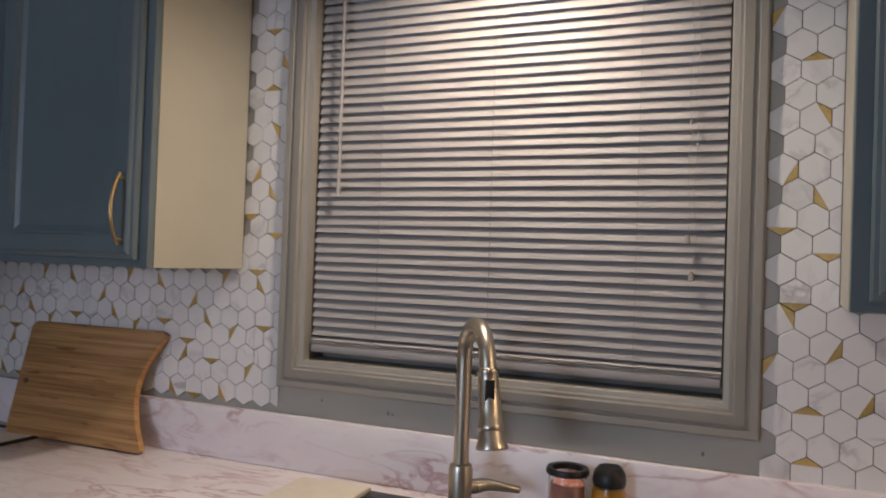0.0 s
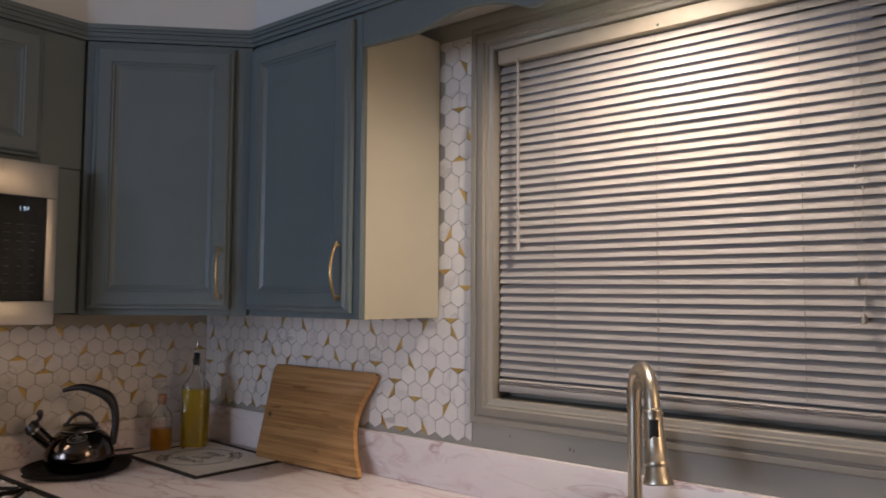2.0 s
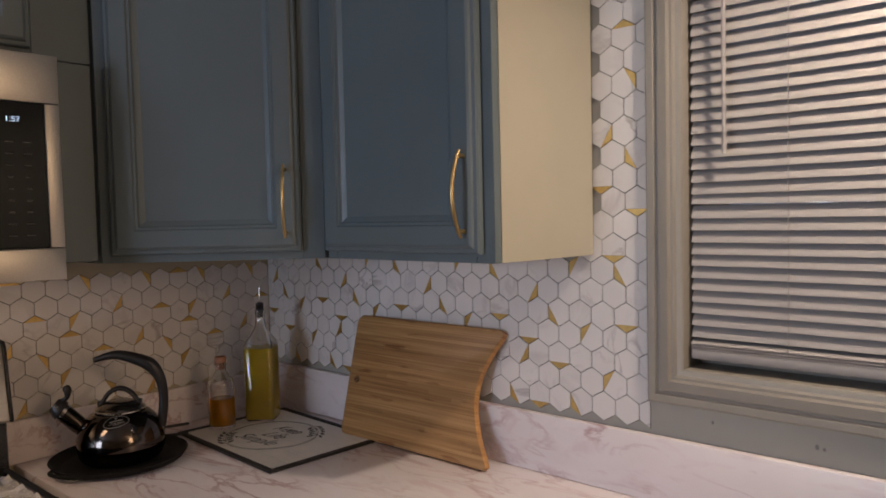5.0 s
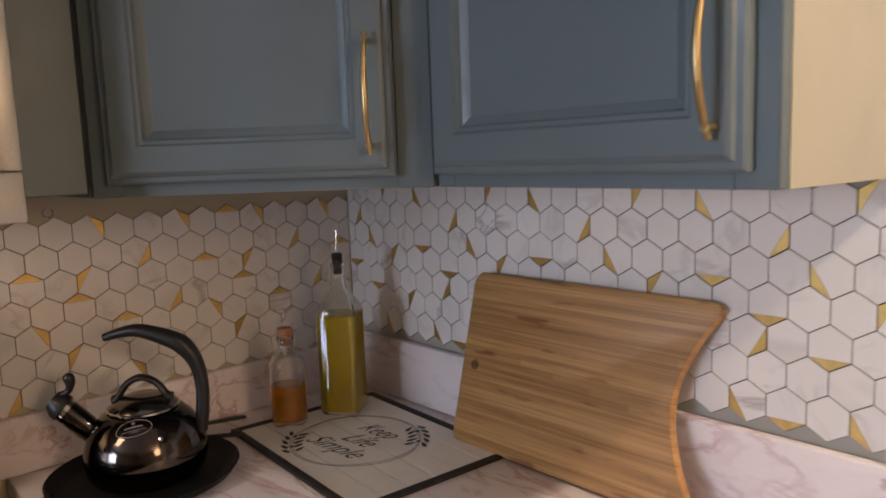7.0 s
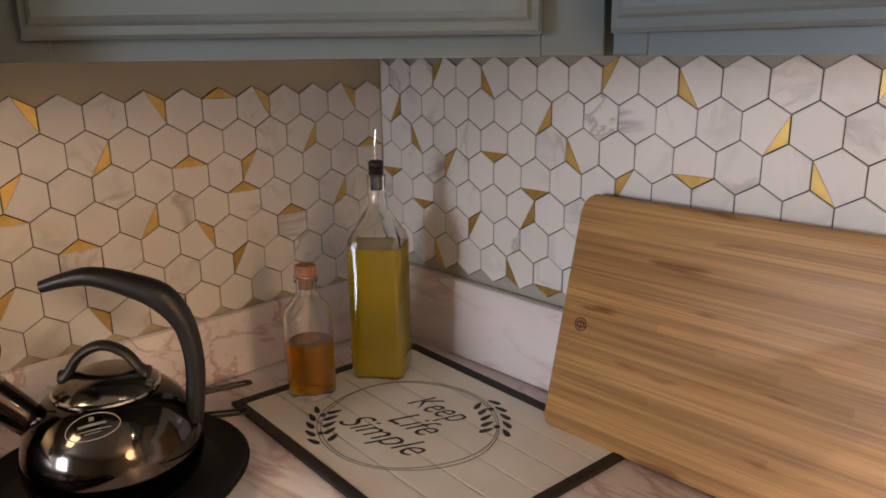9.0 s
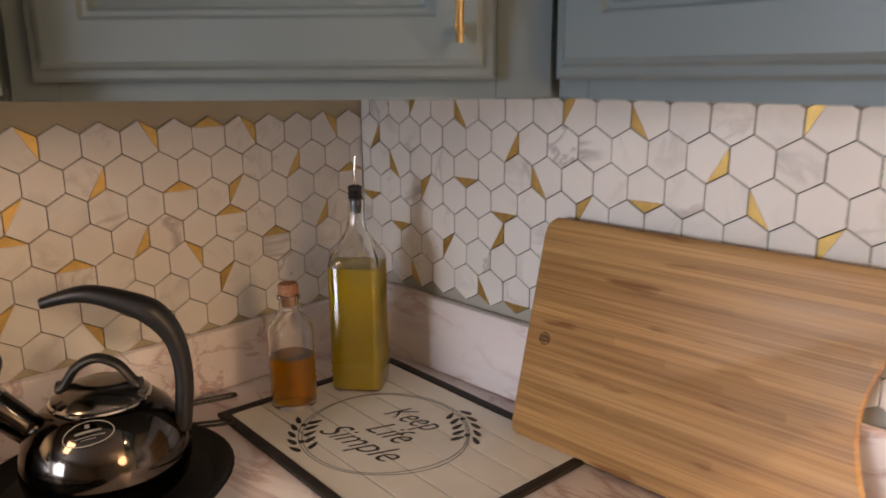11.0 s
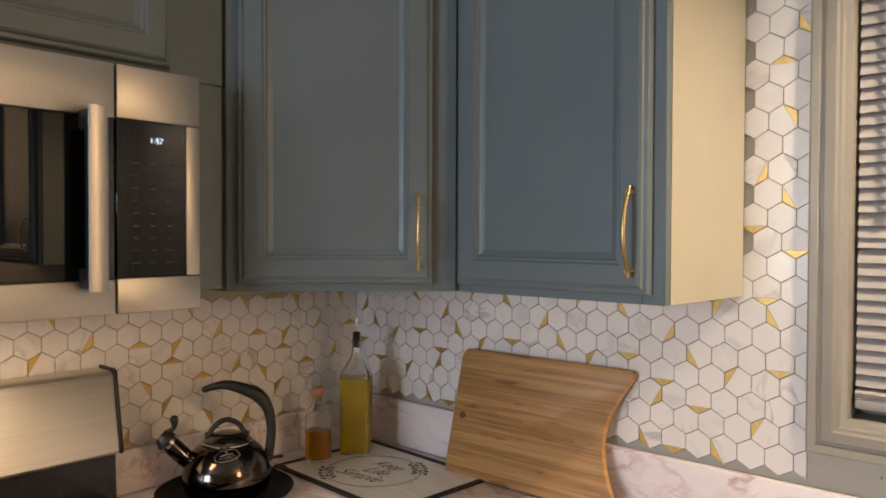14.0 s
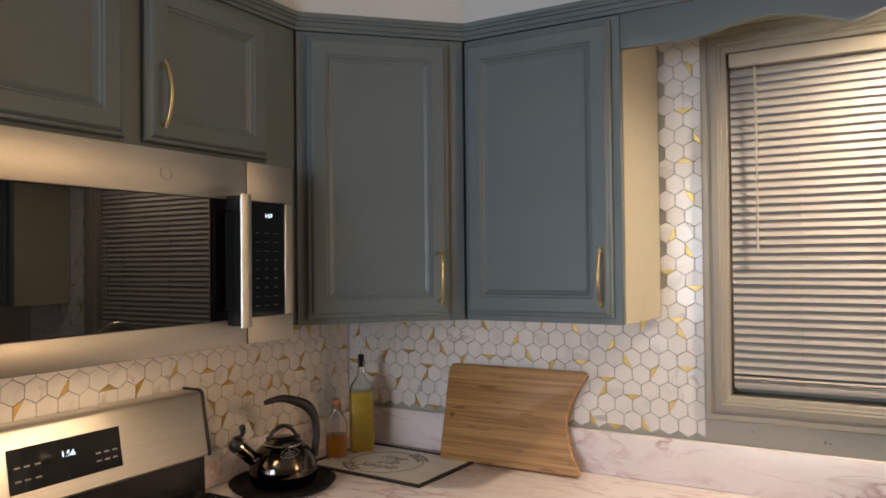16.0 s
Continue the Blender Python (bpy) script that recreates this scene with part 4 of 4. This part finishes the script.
sp = part("spout", tube([(0.074, 0, 0.060), (0.094, 0, 0.077), (0.102, 0, 0.084), (0.138, 0, 0.116)], [0.024, 0.019, 0.0205, 0.0205], 24), KETTLE, kettle, "short spout")
b = tube([(0.1385, 0, 0.1165), (0.145, 0, 0.1225), (0.156, 0, 0.132)], [0.0235, 0.0235, 0.017], 20)
tube(curve([(0.140, 0, 0.138), (0.127, 0, 0.146), (0.123, 0, 0.160), (0.128, 0, 0.174)], 4), [0.007, 0.0065, 0.006, 0.006, 0.006, 0.0065, 0.007, 0.008, 0.009, 0.0098, 0.0098, 0.009, 0.005], 10, bm=b)
part("spout_cap", b, BLACKPLASTIC, sp, "black whistle cap with thumb lever")
part("cap_band", tube([(0.131, 0, 0.1098), (0.1365, 0, 0.1147)], 0.0222, 22), CHROME, sp, "bright chrome band")
hp = curve([(-0.098, 0, 0.068), (-0.103, 0, 0.098), (-0.106, 0, 0.140), (-0.098, 0, 0.182), (-0.075, 0, 0.212), (-0.036, 0, 0.229), (0.000, 0, 0.238), (0.028, 0, 0.236), (0.058, 0, 0.229)], 5)
nr = len(hp)
hr = [0.0115 + 0.0045 * math.exp(-((i / nr - 0.50) / 0.14) ** 2) if i < nr * 0.50 else 0.016 - 0.0100 * ((i / nr - 0.50) / 0.50) ** 0.8 for i in range(nr)]
part("handle", tube(hp, hr, 14, squash=1.15), BLACKPLASTIC, kettle, "thick black curved handle")
ka = math.radians(95)
kn = Vector((0.67 * math.cos(ka), 0.67 * math.sin(ka), 0.74)).normalized()
km = Matrix.Translation((0.0785 * math.cos(ka), 0.0785 * math.sin(ka), 0.1015)) @ kn.to_track_quat("Z", "Y").to_matrix().to_4x4() @ Matrix.Rotation(math.radians(10), 4, "Z")


def bowed(b):
    """Bend a flat mark in x and y round the shoulder of the kettle."""
    for v in b.verts:
        v.co.z -= v.co.x ** 2 / 0.176 + v.co.y ** 2 / 0.26
    return b


pts = [(0.029 * math.cos(a), 0.0145 * math.sin(a), 0.0006) for a in (2 * math.pi * i / 40 for i in range(41))]
part("maker_mark", bowed(tube(pts, 0.0005, 5)), PALEPRINT, kettle, "pale printed oval", m=km)
for y, w, h in ((0.0085, 0.0028, 0.0024), (0.0018, 0.0150, 0.0015), (-0.0040, 0.0190, 0.0006), (-0.0072, 0.0085, 0.0006)):
    n = 12
    b = bmesh.new()
    lo = [b.verts.new((-w + 2 * w * i / n, y - h, 0.0006)) for i in range(n + 1)]
    hi = [b.verts.new((-w + 2 * w * i / n, y + h, 0.0006)) for i in range(n + 1)]
    for i in range(n):
        b.faces.new((lo[i], lo[i + 1], hi[i + 1], hi[i]))
    bmesh.ops.solidify(bowed(b), geom=b.faces[:], thickness=0.0003)
    part("maker_mark", b, PALEPRINT, kettle, "pale printed bar", m=km)

# ---- bottles ----


def soft_square(side, r, n=5):
    pts = []
    h = side / 2 - r
    for q, (cx, cy) in enumerate(((h, h), (-h, h), (-h, -h), (h, -h))):
        for i in range(n):
            a = math.pi / 2 * (q + i / (n - 1))
            pts.append((cx + r * math.cos(a), cy + r * math.sin(a)))
    return pts


def loft(sections, bm=None, closed_ends=True):
    b = bmesh.new()
    rings = [[b.verts.new((x, y, z)) for x, y in pts] for pts, z in sections]
    n = len(rings[0])
    for p, q in zip(rings, rings[1:]):
        for i in range(n):
            b.faces.new((p[i], p[(i + 1) % n], q[(i + 1) % n], q[i]))
    if closed_ends:
        b.faces.new(rings[0])
        b.faces.new(rings[-1])
    return merge(bm, b)


oil = empty("oil_bottle", pose(0.159, -0.141, TOP + 0.0050, 0, 0, 38) @ Matrix.Diagonal((0.90, 0.90, 1.0, 1)), label="square glass bottle of yellow oil with a metal pourer", category="bottle")
S = 0.085
outer = [(soft_square(S - 0.006, 0.012), 0), (soft_square(S, 0.014), 0.004), (soft_square(S, 0.014), 0.028), (soft_square(S + 0.004, 0.016), 0.031), (soft_square(S, 0.014), 0.034), (soft_square(S, 0.014), 0.042), (soft_square(S + 0.004, 0.016), 0.045), (soft_square(S, 0.014), 0.048), (soft_square(S, 0.014), 0.196), (soft_square(S * 0.95, 0.020), 0.207), (soft_square(S * 0.70, 0.0235), 0.224), (soft_square(0.034, 0.0168), 0.245), (soft_square(0.028, 0.0138), 0.262), (soft_square(0.027, 0.0133), 0.280), (soft_square(0.030, 0.0148), 0.282), (soft_square(0.030, 0.0148), 0.290)]
inner = [(soft_square(0.020, 0.0098), 0.290), (soft_square(0.020, 0.0098), 0.262), (soft_square(0.027, 0.0133), 0.244), (soft_square(S * 0.62, 0.020), 0.222), (soft_square(S - 0.008, 0.011), 0.204), (soft_square(S - 0.006, 0.010), 0.194), (soft_square(S - 0.006, 0.010), 0.006)]
part("glass", loft(outer + inner), CLEAR, oil)
part("oil", loft([(soft_square(S - 0.0055, 0.0105), 0.0055), (soft_square(S - 0.0055, 0.0105), 0.192)]), OIL, oil, "clear yellow oil")
b = revolve([(0, 0.270), (0.0092, 0.270), (0.0097, 0.2895), (0.0105, 0.291), (0.0120, 0.293), (0.0105, 0.296), (0.0120, 0.299), (0.0105, 0.302), (0.0120, 0.305), (0.0110, 0.309), (0.006, 0.311), (0, 0.311)], 20)
part("stopper", b, BLACKPLASTIC, oil, "black ribbed stopper")
part("pourer", tube([(0, 0, 0.306), (0, 0, 0.330), (0.002, 0.001, 0.352)], [0.0028, 0.0026, 0.0022], 10), CHROME, oil, "steel pouring spout")

syrup = empty("syrup_bottle", pose(0.147, -0.256, TOP + 0.0050) @ Matrix.Diagonal((1.06, 1.06, 1.0, 1)), label="small round glass bottle of amber syrup with a cork", category="bottle")
part("glass", revolve([(0, 0), (0.028, 0), (0.031, 0.004), (0.031, 0.112), (0.028, 0.124), (0.018, 0.138), (0.0135, 0.146), (0.0135, 0.160), (0.0155, 0.161), (0.0155, 0.167), (0.0105, 0.167), (0.0105, 0.146), (0.0155, 0.136), (0.0255, 0.122), (0.0285, 0.111), (0.0285, 0.008), (0, 0.006)], 36), CLEAR, syrup)
part("syrup", revolve([(0, 0.0075), (0.0288, 0.0095), (0.0288, 0.078), (0, 0.078)], 32), SYRUP, syrup, "amber syrup")
part("cork", revolve([(0, 0.150), (0.0095, 0.150), (0.0100, 0.1675), (0.0135, 0.168), (0.0135, 0.181), (0.012, 0.183), (0, 0.183)], 20), CORKM, syrup, "brown cork")

# scuffs and a screw on the wall round the window
for k, (x, z, s) in enumerate(((1.319, 1.076, 0.0022), (1.488, 1.066, 0.0030), (1.499, 1.064, 0.0022), (2.137, 1.063, 0.0030))):
    b = revolve([(0, -0.0006), (s, -0.0004), (s * 0.9, 0.0004), (0, 0.0008)], 9, m=pose(0, 0, 0, 90) @ Matrix.Diagonal((1.0, 1.6, 1, 1)))
    thing("wall_mark", b, INKGREY, "small dark nail hole in the painted wall", "mark", pose(x, -0.0008, z, 0, 0, 0), group="nail holes under the window")
thing("screw", revolve([(0, 0.004), (0.003, 0.0035), (0.0042, 0.001), (0.0042, 0), (0, 0)], 12, m=pose(0, 0, 0, 90)), CHROME, "small bright screw head in the blind headrail", "screw", pose(1.712, 0.0095, 2.045))

# small hook under the microwave
b = tube([(0.016 * math.cos(a) * 0.5, 0, -0.008 + 0.008 * math.sin(a)) for a in (math.radians(100 + 28 * i) for i in range(12))], 0.0012, 8)
thing("hook", b, CHROME, "small round metal hook on the wall under the microwave", "hook", pose(0.012, -0.600, 1.345, 0, 0, 90))

# ---- wall tiles ----


def hexagon(p, gap=0.0):
    r = p / math.sqrt(3) - gap
    return [(r * math.cos(math.radians(90 + 60 * k)), r * math.sin(math.radians(90 + 60 * k))) for k in range(6)]


def clipped(poly, x0, x1, z0, z1):
    for axis, lim, sgn in ((0, x0, 1), (0, x1, -1), (1, z0, 1), (1, z1, -1)):
        out = []
        for i, p in enumerate(poly):
            q = poly[(i + 1) % len(poly)]
            a, c = sgn * (p[axis] - lim), sgn * (q[axis] - lim)
            if a >= 0:
                out.append(p)
            if a * c < 0:
                t = a / (a - c)
                out.append((p[0] + t * (q[0] - p[0]), p[1] + t * (q[1] - p[1])))
        poly = out
        if len(poly) < 3:
            return []
    return poly


def shrunk(poly, d):
    cx, cz = sum(p[0] for p in poly) / len(poly), sum(p[1] for p in poly) / len(poly)
    r = max(math.hypot(p[0] - cx, p[1] - cz) for p in poly)
    k = max(0.2, 1 - d / (r * 0.8))
    return [(cx + (p[0] - cx) * k, cz + (p[1] - cz) * k) for p in poly]


def tile_mesh(name, poly, material, lift=0.0034):
    """A flat piece in x and z that faces -y, with a small bevel."""
    b = bmesh.new()
    rings = [[b.verts.new((x, y, z)) for x, z in pts] for pts, y in ((poly, -0.0012), (poly, -lift + 0.0006), (shrunk(poly, 0.0007), -lift))]
    n = len(poly)
    for p, q in zip(rings, rings[1:]):
        for i in range(n):
            b.faces.new((p[i], p[(i + 1) % n], q[(i + 1) % n], q[i]))
    b.faces.new(rings[-1])
    return mesh_of(name, b, material)


CORNER = {"T": 0, "UL": 1, "LL": 2, "B": 3, "LR": 4, "UR": 5}


def tiling(wall, m, pitch, u0, z0, rows, limits, gold, keep):
    """Hexagons on a wall whose local x and z are the wall's; limits clip them; gold: 'row,col,ear' words."""
    chips = {}
    for w in gold.split():
        r, c, e = w.split(",")
        chips.setdefault((int(r), int(c)), []).append(e)
    full, shared = hexagon(pitch, 0.0007), {}
    joint = []
    for r in range(*rows):
        for c in range(-2, 80):
            cx, cz = u0 + pitch * (c + 0.5 * (r % 2)), z0 - 0.866 * pitch * r
            lim = limits(cx, cz)
            if lim is None or not keep(cx, cz):
                continue
            rel = (lim[0] - cx, lim[1] - cx, lim[2] - cz, lim[3] - cz)
            ears = chips.get((r, c), [])
            pieces = []
            body = list(full)
            for e in ears:
                k = CORNER[e]
                pieces.append(("gold_chip", shrunk([full[k - 1], full[k], full[(k + 1) % 6]], 0.0004), GOLD_TILE))
                body = [p for p in body if p != full[k]]
            pieces.append(("tile", body, TILE))
            whole = clipped(hexagon(pitch, -0.0002), *rel)
            if not whole:
                continue
            joint.append([(cx + x, cz + z) for x, z in whole])
            for name, poly, mat in pieces:
                cut = clipped(poly, *rel)
                if len(cut) < 3:
                    continue
                key = (name, tuple(ears) if name == "tile" else tuple(poly))
                if len(cut) == len(poly) and all(abs(a[0] - q[0]) + abs(a[1] - q[1]) < 1e-6 for a, q in zip(cut, poly)):
                    me = shared.get(key) or shared.setdefault(key, tile_mesh(name, poly, mat))
                else:
                    area = abs(sum(a[0] * q[1] - q[0] * a[1] for a, q in zip(cut, cut[1:] + cut[:1]))) / 2
                    if area < 2e-6:
                        continue
                    me = tile_mesh(name, cut, mat)
                o = new(name, me)
                o.parent = wall
                o.matrix_basis = m @ Matrix.Translation((cx, 0, cz)) @ pose(0, -rng.uniform(0, 0.0004), 0, rng.uniform(-1.0, 1.0), 0, rng.uniform(-1.0, 1.0))
    verts, faces = [], []
    for poly in joint:
        faces.append(tuple(range(len(verts), len(verts) + len(poly))))
        verts += [(x, -0.0011, z) for x, z in poly]
    me = bpy.data.meshes.new("tile_joints")
    me.from_pydata(verts, [], faces)
    me.materials.append(GROUT)
    o = new("tile_joints", me)
    o.parent = wall
    o.matrix_basis = m
    tagged(o, kind="stuff")


rng = random.Random(7)
# west wall: local x runs from the corner, away from the window wall, mirrored
GOLD_L = "0,1,UR 0,4,UR 0,5,T 0,7,UR 0,10,UR 1,2,LR 1,8,LR 1,14,LR 2,0,T 2,4,UL 2,6,T 2,10,UL 2,12,T 2,16,UL 3,1,LR 3,4,T 3,7,LR 3,10,T 3,13,LR 4,3,T 4,6,UR 4,9,T 4,12,UR 5,4,UL 5,10,UL 6,7,LR 6,9,UR 6,13,LR 1,20,LR 2,18,T 3,19,LR 4,15,T 4,18,UR 3,16,T 2,22,UL 5,16,UL 0,13,T 0,16,UR 1,26,LR 3,25,T"
GOLD_B = "-11,22,T -9,22,UR -7,21,LR -6,23,LL -5,21,B -4,23,B -2,22,B -1,4,LL -1,2,UL -1,8,UL -1,10,LL -1,14,UL -1,16,LL -1,20,UL -1,22,LL 0,0,LR 0,6,LR 0,12,LR 0,18,LR 1,1,LL 1,4,B 1,7,LL 1,10,B 1,13,LL 1,16,B 1,19,LL 1,22,B 2,0,B 2,3,UL 2,6,B 2,9,UL 2,15,UL 2,18,B 2,21,UL 3,1,B 3,5,LR 3,11,LR 3,17,LR 3,19,B 4,4,UL 4,13,B 4,22,UL 5,2,LL 5,5,LL 5,6,B 5,17,LL 5,18,B 5,20,LL -13,23,LL -15,22,B -17,22,UR"
GOLD_R = "-1,0,UL 1,1,T 3,1,UR 5,0,LR 6,2,LL 7,0,B 8,2,B 10,1,B 11,0,UR 12,2,LR 13,0,UL 14,3,LR 15,1,T 17,1,T -3,1,LR -5,0,T 11,4,UL 13,6,B 16,5,LR"


def flip(words, last):
    """The same chips counted from the far end of the wall."""
    out = []
    for w in words.split():
        r, c, e = w.split(",")
        out.append(f"{r},{last - int(c) - (int(r) % 2)},{e}")
    return " ".join(out)


PL = 0.0508
UL = 0.0298
LAST = 32
tiling(wall_west, pose(0, 0, 0, 0, 0, 90), PL, -(UL + PL * LAST), 1.3000, (0, 7), lambda x, z: (-2.0, -0.0045, 1.0, 2.0), flip(GOLD_L, LAST), lambda x, z: True)


NORTH = Matrix.Translation((0, 0, 1.293 - 1.012 * 1.302)) @ Matrix.Diagonal((1, 1, 1.012, 1))
LOW, CABL, HIGH = 1.0505, 1.380, 2.126  # splashback, cabinet bottom and valance, before the stretch


def north_limits(x, z):
    if z > CABL + 0.03:
        return (1.088, 1.2025, LOW, HIGH)
    return (0.0045, 1.2025, LOW, CABL if x < 1.06 else HIGH)


PB = 0.0502
tiling(wall_north, NORTH, PB, 0.0262, 1.3020, (-19, 6), north_limits, GOLD_B, lambda x, z: x - PB / 2 > (1.072 if z > CABL + 0.02 and x > 1.0 else -0.06) and not (z > CABL - 0.006 and x < 1.05))

FAR = Matrix.Translation((0.008, 0, 1.165 - 1.017 * 1.165)) @ Matrix.Diagonal((1, 1, 1.017, 1))


def far_limits(x, z):
    return (2.2250, 2.66, 1.038, 1.367) if z < 1.347 else (2.2250, 2.345, 1.038, 2.115) if x < 2.37 else None


tiling(wall_north, FAR, 0.0508, 2.2246, 1.801, (-7, 18), far_limits, GOLD_R, lambda x, z: x - 0.0254 > 2.2205)
